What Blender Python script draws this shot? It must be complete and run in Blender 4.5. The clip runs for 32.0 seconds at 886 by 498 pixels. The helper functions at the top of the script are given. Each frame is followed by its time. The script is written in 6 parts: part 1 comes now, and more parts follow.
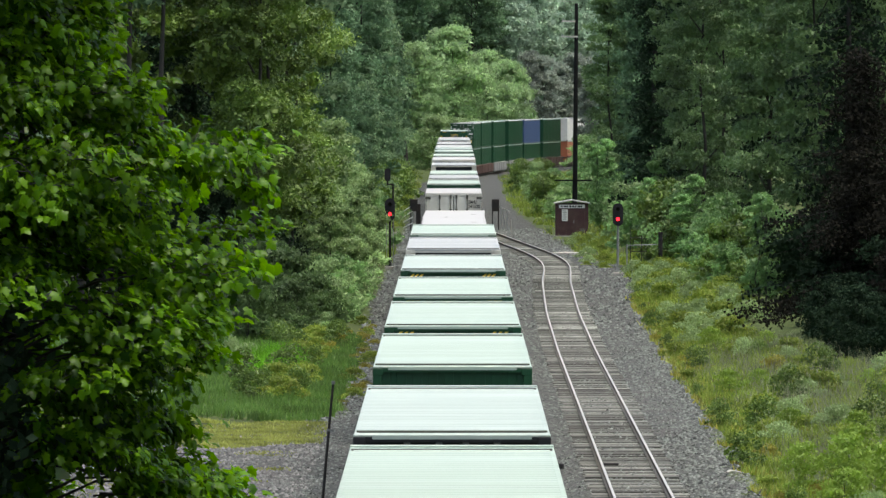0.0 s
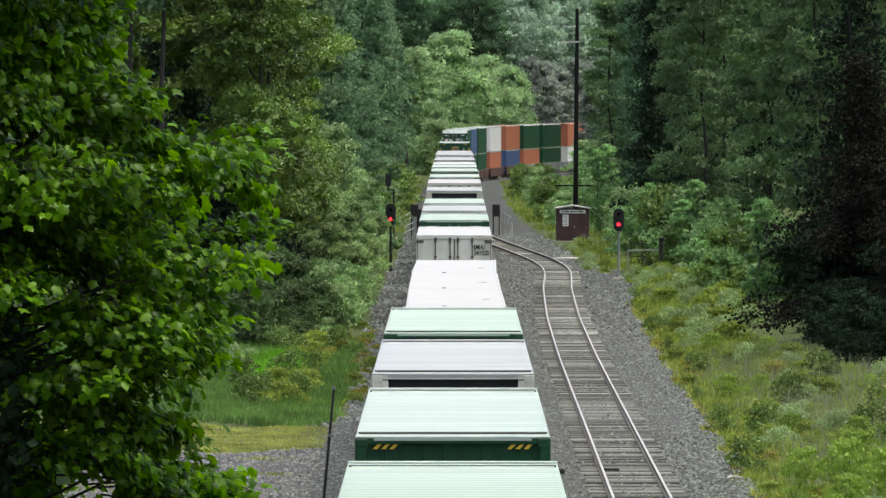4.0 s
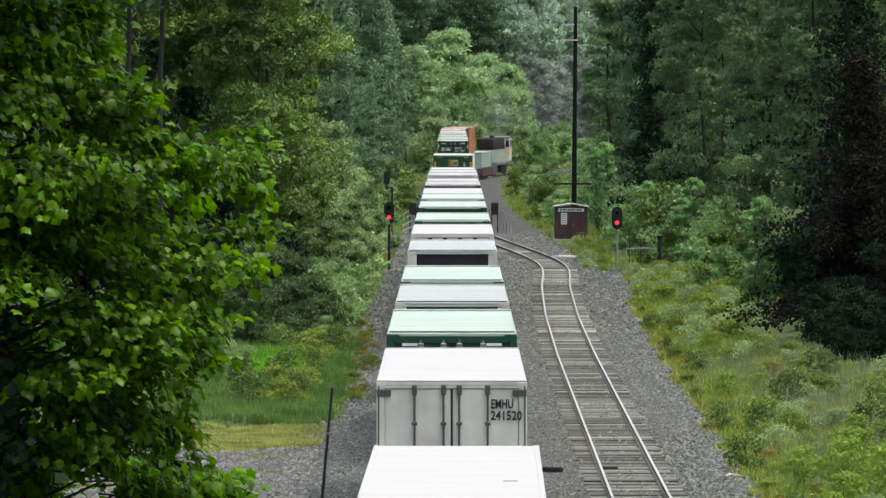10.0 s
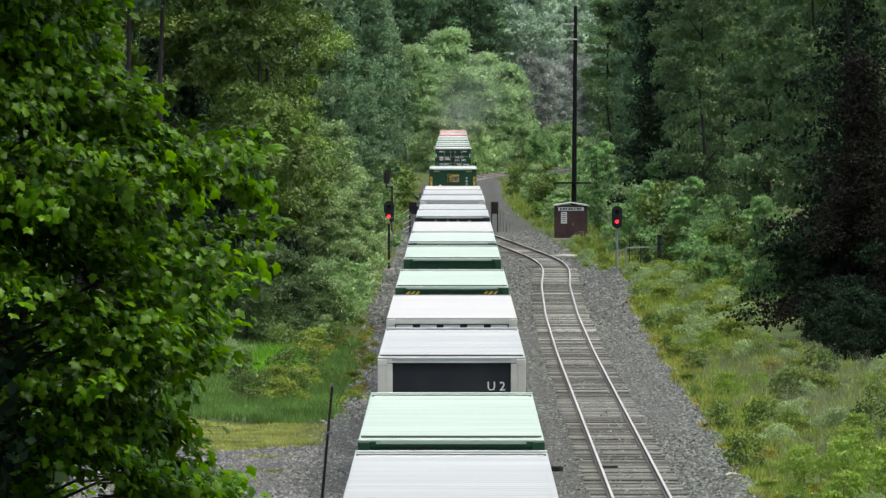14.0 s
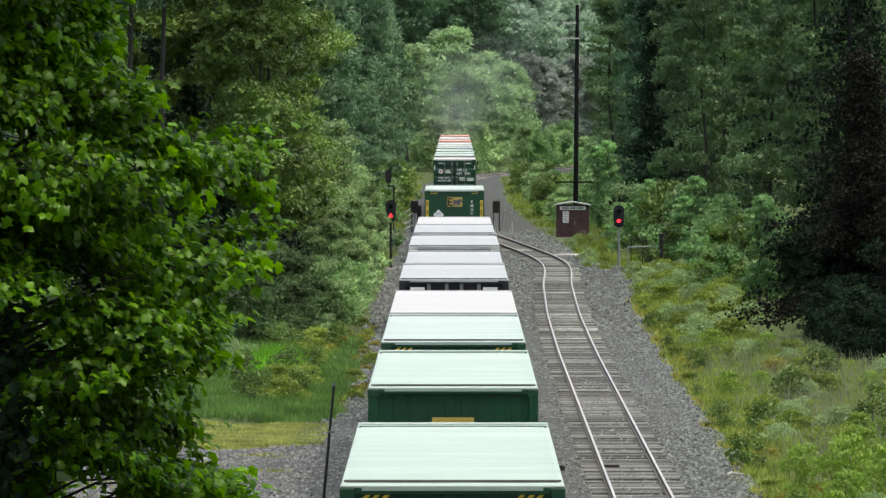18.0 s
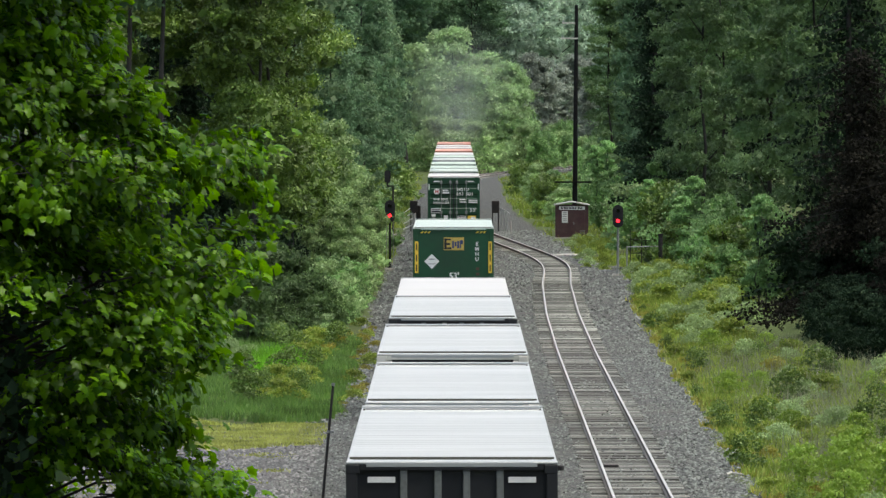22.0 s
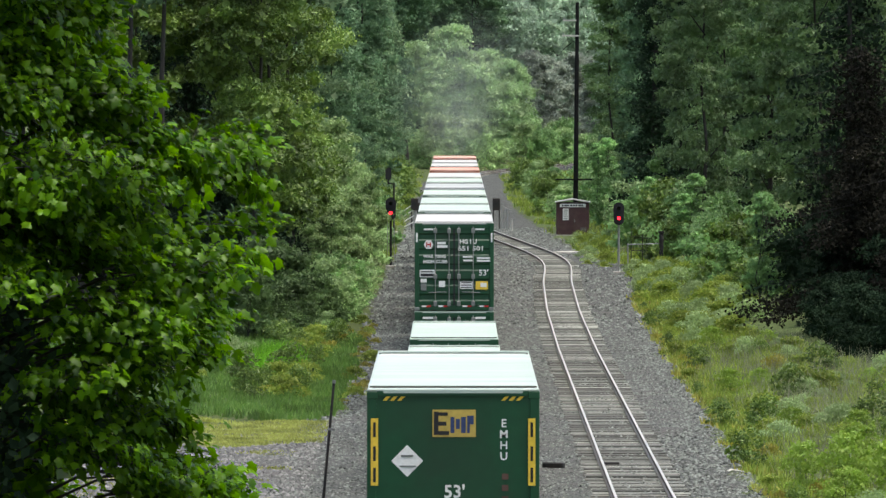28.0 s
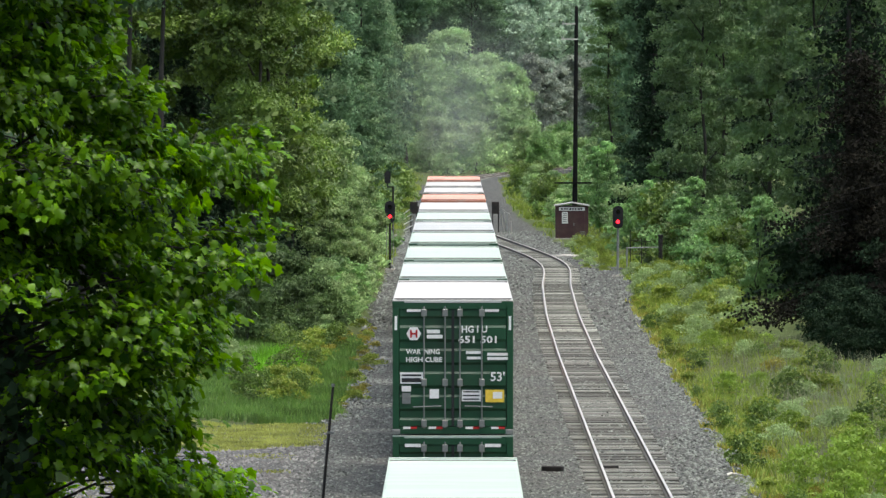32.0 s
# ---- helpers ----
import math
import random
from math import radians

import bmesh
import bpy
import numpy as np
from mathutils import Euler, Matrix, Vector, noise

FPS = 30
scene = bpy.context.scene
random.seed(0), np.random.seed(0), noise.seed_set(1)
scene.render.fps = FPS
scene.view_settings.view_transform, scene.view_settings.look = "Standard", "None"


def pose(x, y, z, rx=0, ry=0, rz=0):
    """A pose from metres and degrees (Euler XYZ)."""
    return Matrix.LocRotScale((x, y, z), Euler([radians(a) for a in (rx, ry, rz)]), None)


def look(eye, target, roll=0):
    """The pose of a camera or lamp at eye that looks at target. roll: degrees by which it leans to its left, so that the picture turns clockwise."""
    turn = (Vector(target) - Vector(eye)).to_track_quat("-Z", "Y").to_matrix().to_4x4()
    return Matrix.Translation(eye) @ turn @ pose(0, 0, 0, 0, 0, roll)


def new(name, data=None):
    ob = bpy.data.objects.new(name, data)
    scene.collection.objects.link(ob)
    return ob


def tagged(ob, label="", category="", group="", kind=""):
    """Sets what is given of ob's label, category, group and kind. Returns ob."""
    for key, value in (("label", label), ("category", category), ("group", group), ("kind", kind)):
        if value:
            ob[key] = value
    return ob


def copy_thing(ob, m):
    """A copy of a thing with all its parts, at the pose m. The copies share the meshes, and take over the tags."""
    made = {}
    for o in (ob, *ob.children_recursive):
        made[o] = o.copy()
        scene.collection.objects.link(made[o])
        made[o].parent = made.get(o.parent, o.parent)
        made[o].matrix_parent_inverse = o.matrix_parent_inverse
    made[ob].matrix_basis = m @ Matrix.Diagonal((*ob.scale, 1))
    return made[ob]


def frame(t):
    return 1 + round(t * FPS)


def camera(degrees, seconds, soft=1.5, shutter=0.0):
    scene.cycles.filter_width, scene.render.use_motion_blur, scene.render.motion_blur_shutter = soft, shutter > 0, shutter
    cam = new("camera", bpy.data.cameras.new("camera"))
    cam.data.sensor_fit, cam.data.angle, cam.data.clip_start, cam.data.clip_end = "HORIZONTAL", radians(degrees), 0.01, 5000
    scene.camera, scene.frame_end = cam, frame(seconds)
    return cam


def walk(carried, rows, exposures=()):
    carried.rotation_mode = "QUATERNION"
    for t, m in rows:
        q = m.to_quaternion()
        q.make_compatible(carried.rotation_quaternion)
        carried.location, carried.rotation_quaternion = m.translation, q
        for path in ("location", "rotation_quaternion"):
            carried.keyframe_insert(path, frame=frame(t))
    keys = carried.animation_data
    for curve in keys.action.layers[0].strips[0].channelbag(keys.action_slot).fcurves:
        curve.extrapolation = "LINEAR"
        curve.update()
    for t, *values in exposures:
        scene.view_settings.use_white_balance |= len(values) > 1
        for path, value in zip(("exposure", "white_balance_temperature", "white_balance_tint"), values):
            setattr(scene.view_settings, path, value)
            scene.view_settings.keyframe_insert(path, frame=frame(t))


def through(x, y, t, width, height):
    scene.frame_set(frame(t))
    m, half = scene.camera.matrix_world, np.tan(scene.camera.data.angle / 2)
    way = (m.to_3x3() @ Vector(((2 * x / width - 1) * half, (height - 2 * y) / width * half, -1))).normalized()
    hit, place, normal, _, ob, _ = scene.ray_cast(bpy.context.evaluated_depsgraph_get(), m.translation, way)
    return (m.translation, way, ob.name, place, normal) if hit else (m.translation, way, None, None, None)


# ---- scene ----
EXPOSURE = 0.64
# A long lens on a bridge above the line. z = 0 is the top of the rails, +y runs down the line.
EYE_Z = 10.7
cam = camera(6.75, 32.0, soft=1.45)
TURN, TILT, STEP = 0.0862, 88.741, 0.00431

# seconds, and the sway of the tripod to the side and up in units of STEP degrees
SHAKE = (
    (0, 0, -3), (0.5, 0, -6.2), (1, -1.5, 0), (1.5, -2.2, -1.5), (2, -1.6, 0), (2.5, 3, 1.5),
    (3, -8.3, 7.7), (3.5, 1.5, 7.7), (5.5, 0, -1.5), (6, 2.4, 0), (6.5, 3.1, 0), (7, 0.8, 0),
    (7.5, 4.6, -3.1), (8, 3.1, 3), (8.5, -2.2, 4.6), (9, 4.6, 4.6), (9.5, -1.5, 0), (10, -1.5, 3.1),
    (10.5, 0.8, 3.1), (11, -3, 0), (11.5, -1.5, -1.6), (12, -1.6, 0), (12.5, 3, 4.6), (13, -3.8, 6.1),
    (13.5, -1.5, 3.1), (14, -1.6, 1.5), (14.5, -0.8, 0), (16.5, 0.8, 7.6), (17, 0, 3), (17.5, 1.6, 0),
    (18, 1.5, 0), (18.5, 0, 1.6), (19, -1.5, 1.6), (19.5, -1.5, 0), (20, 0, 0), (20.5, -0.8, -1.5),
    (21, -1.6, 1.6), (21.5, 0, 3.1), (22, 0, 0), (22.5, 0, 0), (23, -1.6, 0), (23.5, 0, -1.5),
    (24, 0, -3), (24.5, -1.5, -3), (25, 1.5, -4.6), (25.5, 0, -3.1), (27.5, 0.8, -1.5), (28, 1.5, -4.6),
    (28.5, 0, -3), (29, 0, -3), (29.5, 0, -1.5), (30, 0, -1.6), (30.5, 0, 0), (31, 0, -1.5),
    (31.5, -1.5, 0), (32, 0, 1.5),
)

walk(cam, [(t, pose(0, 0, EYE_Z, TILT + STEP * b, 0, TURN + STEP * a)) for t, a, b in SHAKE],
     exposures=((0.0, EXPOSURE, 6300, 5.5), (14.0, EXPOSURE + 0.02, 6300, 5.5), (23.0, EXPOSURE, 6300, 5.5), (28.0, EXPOSURE + 0.14, 6300, 5.5), (32.0, EXPOSURE + 0.2, 6300, 5.5)))

# ---- light: a bright, thinly clouded sky ----
world = bpy.data.worlds.new("world")
scene.world = world
world.use_nodes = True
SUN_UP, SUN_ROUND = radians(75), radians(108)
wn = world.node_tree
sky = wn.nodes.new("ShaderNodeTexSky")
sky.sky_type = "NISHITA"
sky.sun_disc = False
sky.sun_elevation, sky.sun_rotation = SUN_UP, SUN_ROUND
sky.air_density, sky.dust_density, sky.ozone_density = 1.0, 7.0, 1.0
wn.links.new(sky.outputs[0], wn.nodes["Background"].inputs[0])
wn.nodes["Background"].inputs[1].default_value = 0.15

sun = new("sun", bpy.data.lights.new("sun", "SUN"))
sun.data.energy, sun.data.angle, sun.data.color = 1.1, radians(46), (1.0, 0.95, 0.86)
sun.matrix_world = look((math.sin(SUN_ROUND) * 60, math.cos(SUN_ROUND) * 60, math.tan(SUN_UP) * 60), (0, 0, 0))

# ---- materials ----
MATS = {}


def material(name, colour, rough=0.7, metal=0.0, vary=0.25, grain=30.0, bump=0.0, dirt_or_sheen=None, blotch_scale=1.5, blotch_amount=0.35,
             spec=0.5, island=0.0, object_random=0.0, stretch=(1, 1, 1), rare=0.0):
    """A surface with grain and stains or painted sheen; island and object_random vary the value piece by piece."""
    if name in MATS:
        return MATS[name]
    m = bpy.data.materials.new(name)
    m.use_nodes = True
    n, l = m.node_tree.nodes, m.node_tree.links
    b = n["Principled BSDF"]
    b.inputs["Roughness"].default_value = rough
    b.inputs["Metallic"].default_value = metal
    b.inputs["Specular IOR Level"].default_value = spec
    co = n.new("ShaderNodeTexCoord")
    mp = n.new("ShaderNodeMapping")
    mp.inputs["Scale"].default_value = stretch
    l.new(co.outputs["Object"], mp.inputs["Vector"])
    fine = n.new("ShaderNodeTexNoise")
    fine.inputs["Scale"].default_value = grain
    fine.inputs["Detail"].default_value = 4
    l.new(mp.outputs[0], fine.inputs["Vector"])
    val = n.new("ShaderNodeMapRange")
    val.inputs["From Min"].default_value, val.inputs["From Max"].default_value = 0.25, 0.75
    val.inputs["To Min"].default_value, val.inputs["To Max"].default_value = 1 - vary, 1 + vary
    l.new(fine.outputs["Fac"], val.inputs["Value"])
    value = val.outputs[0]
    for amount, node, socket in ((island, "ShaderNodeNewGeometry", "Random Per Island"), (object_random, "ShaderNodeObjectInfo", "Random")):
        if amount:
            g = n.new(node)
            r = n.new("ShaderNodeMapRange")
            r.inputs["To Min"].default_value, r.inputs["To Max"].default_value = 1 - amount, 1 + amount
            source = g.outputs[socket]
            if rare:
                bend = n.new("ShaderNodeMath")
                bend.operation = "POWER"
                bend.inputs[1].default_value = rare
                l.new(source, bend.inputs[0])
                source = bend.outputs[0]
                r.inputs["To Min"].default_value, r.inputs["To Max"].default_value = 1 - 0.55 * amount, 1 + 1.3 * amount
            l.new(source, r.inputs["Value"])
            mul = n.new("ShaderNodeMath")
            mul.operation = "MULTIPLY"
            l.new(value, mul.inputs[0])
            l.new(r.outputs[0], mul.inputs[1])
            value = mul.outputs[0]
    hsv = n.new("ShaderNodeHueSaturation")
    hsv.inputs["Color"].default_value = (*colour, 1)
    l.new(value, hsv.inputs["Value"])
    out = hsv.outputs[0]
    if dirt_or_sheen:
        big = n.new("ShaderNodeTexNoise")
        big.inputs["Scale"].default_value = blotch_scale
        big.inputs["Detail"].default_value = 6
        l.new(mp.outputs[0], big.inputs["Vector"])
        ramp = n.new("ShaderNodeMapRange")
        ramp.inputs["From Min"].default_value, ramp.inputs["From Max"].default_value = 0.45, 0.7
        ramp.inputs["To Max"].default_value = blotch_amount
        l.new(big.outputs["Fac"], ramp.inputs["Value"])
        mix = n.new("ShaderNodeMix")
        mix.data_type = "RGBA"
        l.new(ramp.outputs[0], mix.inputs["Factor"])
        l.new(out, mix.inputs["A"])
        mix.inputs["B"].default_value = (*dirt_or_sheen, 1)
        out = mix.outputs["Result"]
    l.new(out, b.inputs["Base Color"])
    if bump:
        bp = n.new("ShaderNodeBump")
        bp.inputs["Strength"].default_value = bump
        bp.inputs["Distance"].default_value = 0.02
        l.new(fine.outputs["Fac"], bp.inputs["Height"])
        l.new(bp.outputs[0], b.inputs["Normal"])
    MATS[name] = m
    return m


def leaf_material(name, colour, second, through=0.35, gloss=0.25, vary=0.45, rough=0.5, patches=0.45, mottle=0.4, spread=0.55):
    """Leaves: each leaf has its own tone, lets light through and shines a little."""
    if name in MATS:
        return MATS[name]
    m = bpy.data.materials.new(name)
    m.use_nodes = True
    n, l = m.node_tree.nodes, m.node_tree.links
    b = n["Principled BSDF"]
    b.inputs["Roughness"].default_value = rough
    b.inputs["Specular IOR Level"].default_value = gloss
    g = n.new("ShaderNodeNewGeometry")
    o = n.new("ShaderNodeObjectInfo")
    mix = n.new("ShaderNodeMix")
    mix.data_type = "RGBA"
    pair = [[a + (b - a) * f for a, b in zip(colour, second)] for f in (0.5 - spread / 2, 0.5 + spread / 2)]
    mix.inputs["A"].default_value, mix.inputs["B"].default_value = (*pair[0], 1), (*pair[1], 1)
    l.new(g.outputs["Random Per Island"], mix.inputs["Factor"])
    scaled = n.new("ShaderNodeMath")
    scaled.operation = "MULTIPLY_ADD"
    scaled.inputs[1].default_value, scaled.inputs[2].default_value = vary, 1 - vary / 2
    l.new(o.outputs["Random"], scaled.inputs[0])
    hsv = n.new("ShaderNodeHueSaturation")
    l.new(mix.outputs["Result"], hsv.inputs["Color"])
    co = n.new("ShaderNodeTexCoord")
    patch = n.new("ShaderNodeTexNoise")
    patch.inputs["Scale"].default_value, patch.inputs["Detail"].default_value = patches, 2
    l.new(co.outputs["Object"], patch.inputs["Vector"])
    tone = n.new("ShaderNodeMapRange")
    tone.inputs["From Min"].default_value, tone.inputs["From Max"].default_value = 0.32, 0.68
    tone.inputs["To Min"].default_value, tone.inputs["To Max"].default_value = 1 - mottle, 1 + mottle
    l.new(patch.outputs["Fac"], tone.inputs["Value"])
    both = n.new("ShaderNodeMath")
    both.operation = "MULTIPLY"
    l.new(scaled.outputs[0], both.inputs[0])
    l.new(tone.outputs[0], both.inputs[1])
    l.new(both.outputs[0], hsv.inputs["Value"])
    l.new(hsv.outputs[0], b.inputs["Base Color"])
    t = n.new("ShaderNodeBsdfTranslucent")
    warm = n.new("ShaderNodeHueSaturation")
    warm.inputs["Saturation"].default_value, warm.inputs["Value"].default_value = 1.15, 1.5
    l.new(hsv.outputs[0], warm.inputs["Color"])
    l.new(warm.outputs[0], t.inputs["Color"])
    s = n.new("ShaderNodeMixShader")
    s.inputs[0].default_value = through
    l.new(b.outputs[0], s.inputs[1])
    l.new(t.outputs[0], s.inputs[2])
    l.new(s.outputs[0], n["Material Output"].inputs["Surface"])
    MATS[name] = m
    return m


def glow(name, colour, strength):
    if name in MATS:
        return MATS[name]
    m = bpy.data.materials.new(name)
    m.use_nodes = True
    b = m.node_tree.nodes["Principled BSDF"]
    b.inputs["Base Color"].default_value = (*colour, 1)
    b.inputs["Emission Color"].default_value = (*colour, 1)
    b.inputs["Emission Strength"].default_value = strength
    MATS[name] = m
    return m


# ---- mesh helpers ----
def part(name, bm, mat, parent=None, label=""):
    me = bpy.data.meshes.new(name)
    bm.to_mesh(me)
    bm.free()
    if mat:
        me.materials.append(mat)
    ob = new(name, me)
    ob.parent = parent
    if label:
        ob["label"] = label
    return ob


def empty(name, m=None):
    ob = new(name)
    ob.empty_display_size = 0.3
    if m is not None:
        ob.matrix_basis = m
    return ob


def box(bm, x0, x1, y0, y1, z0, z1, bevel=0.0):
    vs = [bm.verts.new((x, y, z)) for z in (z0, z1) for y in (y0, y1) for x in (x0, x1)]
    fs = [bm.faces.new([vs[i] for i in q]) for q in ((0, 2, 3, 1), (4, 5, 7, 6), (0, 1, 5, 4), (2, 6, 7, 3), (0, 4, 6, 2), (1, 3, 7, 5))]
    if bevel:
        edges = list({e for f in fs for e in f.edges})
        bmesh.ops.bevel(bm, geom=edges, offset=bevel, segments=1, affect="EDGES")
    return fs


def boxes(*rows, bevel=0.0):
    bm = bmesh.new()
    for r in rows:
        box(bm, *r, bevel=bevel)
    return bm


def tube(bm, a, b, r0, r1=None, sides=8):
    a, b = Vector(a), Vector(b)
    r1 = r0 if r1 is None else r1
    q = (b - a).to_track_quat("Z", "Y").to_matrix()
    rings = []
    for c, r in ((a, r0), (b, r1)):
        rings.append([bm.verts.new(c + q @ Vector((r * math.cos(2 * math.pi * i / sides), r * math.sin(2 * math.pi * i / sides), 0))) for i in range(sides)])
    for i in range(sides):
        j = (i + 1) % sides
        bm.faces.new((rings[0][i], rings[0][j], rings[1][j], rings[1][i]))
    bm.faces.new(rings[0][::-1])
    bm.faces.new(rings[1])


def tubes(*rows, sides=8):
    bm = bmesh.new()
    for r in rows:
        tube(bm, *r, sides=sides)
    return bm


def raw_mesh(name, verts, faces_flat, corners, mat, parent=None):
    """A mesh from arrays: all faces have the same number of corners."""
    me = bpy.data.meshes.new(name)
    n = len(faces_flat) // corners
    me.vertices.add(len(verts))
    me.vertices.foreach_set("co", np.asarray(verts, np.float32).ravel())
    me.loops.add(len(faces_flat))
    me.loops.foreach_set("vertex_index", np.asarray(faces_flat, np.int32))
    me.polygons.add(n)
    me.polygons.foreach_set("loop_start", np.arange(n, dtype=np.int32) * corners)
    me.update(calc_edges=True)
    if mat:
        me.materials.append(mat)
    return me


def text_mesh(body, size, bold=0.0):
    """Letters as a flat mesh in x and z, centred, facing -y."""
    cu = bpy.data.curves.new("letters", "FONT")
    cu.body, cu.size, cu.align_x, cu.align_y = body, size, "CENTER", "CENTER"
    cu.offset = bold
    cu.resolution_u = 2
    ob = bpy.data.objects.new("letters", cu)
    me = bpy.data.meshes.new_from_object(ob)
    me.transform(Matrix.Rotation(radians(90), 4, "X"))
    bpy.data.objects.remove(ob)
    bpy.data.curves.remove(cu)
    return me

# ---- the line: main track with a right-hand curve, and a siding that joins it ----
CURVE_AT, CURVE_R = 803.0, 967.0


def main_line(s):
    """Place and heading (degrees to the right of +y) on the main track, s metres down the line."""
    if s <= CURVE_AT:
        return 0.0, s, 0.0
    a = (s - CURVE_AT) / CURVE_R
    return CURVE_R * (1 - math.cos(a)), CURVE_AT + CURVE_R * math.sin(a), math.degrees(a)


SIDING_Y = (-200, 300, 350, 405, 432, 446, 460, 475, 490, 506, 530, 555, 580, 605, 700)
SIDING_X = (4.87, 4.9, 5.05, 5.5, 5.95, 6.0, 5.75, 5.2, 4.45, 3.65, 2.45, 1.3, 0.5, 0.05, 0.0)
_ys = np.arange(-200, 700, 1.0)
_xs = np.interp(_ys, SIDING_Y, SIDING_X)
_k = np.exp(-0.5 * (np.arange(-15, 16) / 6.0) ** 2)
_xs = np.convolve(np.pad(_xs, 15, mode="edge"), _k / _k.sum(), "valid")


def siding_x(y):
    return float(np.interp(y, _ys, _xs))


def siding(y):
    a = math.atan(siding_x(y + 0.5) - siding_x(y - 0.5))
    return siding_x(y), y, math.degrees(a)


def wob(x, y, scale, seed=0.0):
    return noise.noise(Vector((x / scale, y / scale, seed)))


def right_edge(y):
    return float(np.interp(y, (-200, 200, 300, 380, 405, 440, 470, 500, 560, 620, 720, 800, 900, 960), (8.2, 8.2, 8.4, 8.9, 10.4, 10.6, 8.0, 7.6, 6.6, 5.5, 4.9, 5.2, 5.0, 4.0))) + 0.5 * wob(0, y, 9) + 0.35 * wob(5, y, 2.7)


def left_edge(y):
    return float(np.interp(y, (-200, 226, 236, 243, 250, 300, 350, 450, 600, 900), (-30, -30, -9.0, -4.3, -3.7, -3.8, -4.2, -3.9, -3.7, -3.7))) + 0.35 * wob(9, y, 8) + 0.3 * wob(3, y, 2.5)


def ground_z(x, y):
    cx = main_line(y)[0] if y > CURVE_AT else 0.0
    u = x - cx
    z = -0.32
    if u > 9.5:
        z += min(2.2, 0.13 * (u - 9.5)) + 0.12 * wob(x, y, 5) * min(1, (u - 9.5) / 3)
    elif u < -5.5:
        z += min(1.6, 0.07 * (-5.5 - u)) * (1 if y > 240 else 0.15) + 0.10 * wob(x, y, 6) * min(1, (-5.5 - u) / 3)
    return z


soil = material("grassy_soil", (0.07, 0.095, 0.032), 0.95, vary=0.5, grain=3.0, dirt_or_sheen=(0.065, 0.07, 0.03), blotch_scale=0.12, blotch_amount=0.7, spec=0.1)


def gravel_material(name, colour, dirt_or_sheen):
    m = material(name, colour, 0.9, vary=0.25, grain=0.9, dirt_or_sheen=dirt_or_sheen, blotch_scale=0.25, blotch_amount=0.55, spec=0.2)
    n, l = m.node_tree.nodes, m.node_tree.links
    v = n.new("ShaderNodeTexVoronoi")
    v.inputs["Scale"].default_value = 11.0
    co = n.new("ShaderNodeTexCoord")
    l.new(co.outputs["Object"], v.inputs["Vector"])
    b = n["Principled BSDF"]
    src = b.inputs["Base Color"].links[0].from_socket
    mul = n.new("ShaderNodeMix")
    mul.data_type, mul.blend_type = "RGBA", "MULTIPLY"
    mul.inputs["Factor"].default_value = 1.0
    r = n.new("ShaderNodeMapRange")
    r.inputs["To Min"].default_value, r.inputs["To Max"].default_value = 0.35, 1.75
    l.new(v.outputs["Color"], r.inputs["Value"])
    l.new(src, mul.inputs["A"])
    l.new(r.outputs[0], mul.inputs["B"])
    l.new(mul.outputs["Result"], b.inputs["Base Color"])
    bp = n.new("ShaderNodeBump")
    bp.inputs["Strength"].default_value, bp.inputs["Distance"].default_value = 0.9, 0.06
    l.new(v.outputs["Distance"], bp.inputs["Height"])
    l.new(bp.outputs[0], b.inputs["Normal"])
    return m


# bed coloured darker than its loose stones, to deepen the shade between
gravel = gravel_material("crushed_stone", (0.07, 0.074, 0.07), (0.078, 0.071, 0.064))
lot_gravel = gravel_material("lot_gravel", (0.13, 0.185, 0.175), (0.16, 0.16, 0.07))


def build_ground():
    xs = np.concatenate([(-2500, -900, -300, -120, -60), np.arange(-40, -12, 4), np.arange(-12, 24, 1.5), np.arange(24, 60, 6), (80, 150, 300, 900, 2500)])
    ys = np.concatenate([(-2500, -800, -200, -50), np.arange(0, 160, 20), np.arange(160, 620, 4), np.arange(620, 1160, 20), (1200, 1400, 1800, 2600, 4500)])
    vs = [(x, y, ground_z(x, y)) for y in ys for x in xs]
    w = len(xs)
    fs = [k for j in range(len(ys) - 1) for i in range(w - 1) for k in (j * w + i, j * w + i + 1, (j + 1) * w + i + 1, (j + 1) * w + i)]
    me = raw_mesh("ground", vs, fs, 4, soil)
    tagged(new("ground", me), "grassy brown earth of the railway verge and forest floor", "ground", kind="structure")


def build_ballast():
    """The stone bed under both tracks, with a worn edge and the raised crib of the main line."""
    ys = np.concatenate([np.arange(-60, 160, 10), np.arange(160, 640, 1.2), np.arange(640, 1130, 6)])
    vs, cols = [], 15
    for y in ys:
        cx, cy, a = main_line(y)
        lo, hi = left_edge(y), right_edge(y)
        a = radians(-a)
        for i in range(cols):
            u = i / (cols - 1)
            x = lo + (hi - lo) * u
            z = -0.215 + 0.035 * wob(x, y, 1.3) - (0.12 if i in (0, cols - 1) else 0)
            vs.append((cx + x * math.cos(a), cy + x * math.sin(a), z))
    fs = [k for j in range(len(ys) - 1) for i in range(cols - 1) for k in (j * cols + i, j * cols + i + 1, (j + 1) * cols + i + 1, (j + 1) * cols + i)]
    me = raw_mesh("ballast", vs, fs, 4, gravel)
    for p in me.polygons:
        p.use_smooth = True
    tagged(new("ballast", me), "grey crushed stone ballast under the tracks", "gravel bed", kind="structure")


stone_mat = material("loose_ballast_stone", (0.117, 0.127, 0.115), 0.85, vary=0.2, grain=8, island=0.85, spec=0.25)
lot_stone_mat = material("loose_lot_stone", (0.145, 0.143, 0.138), 0.85, vary=0.2, grain=8, island=0.6, spec=0.25)


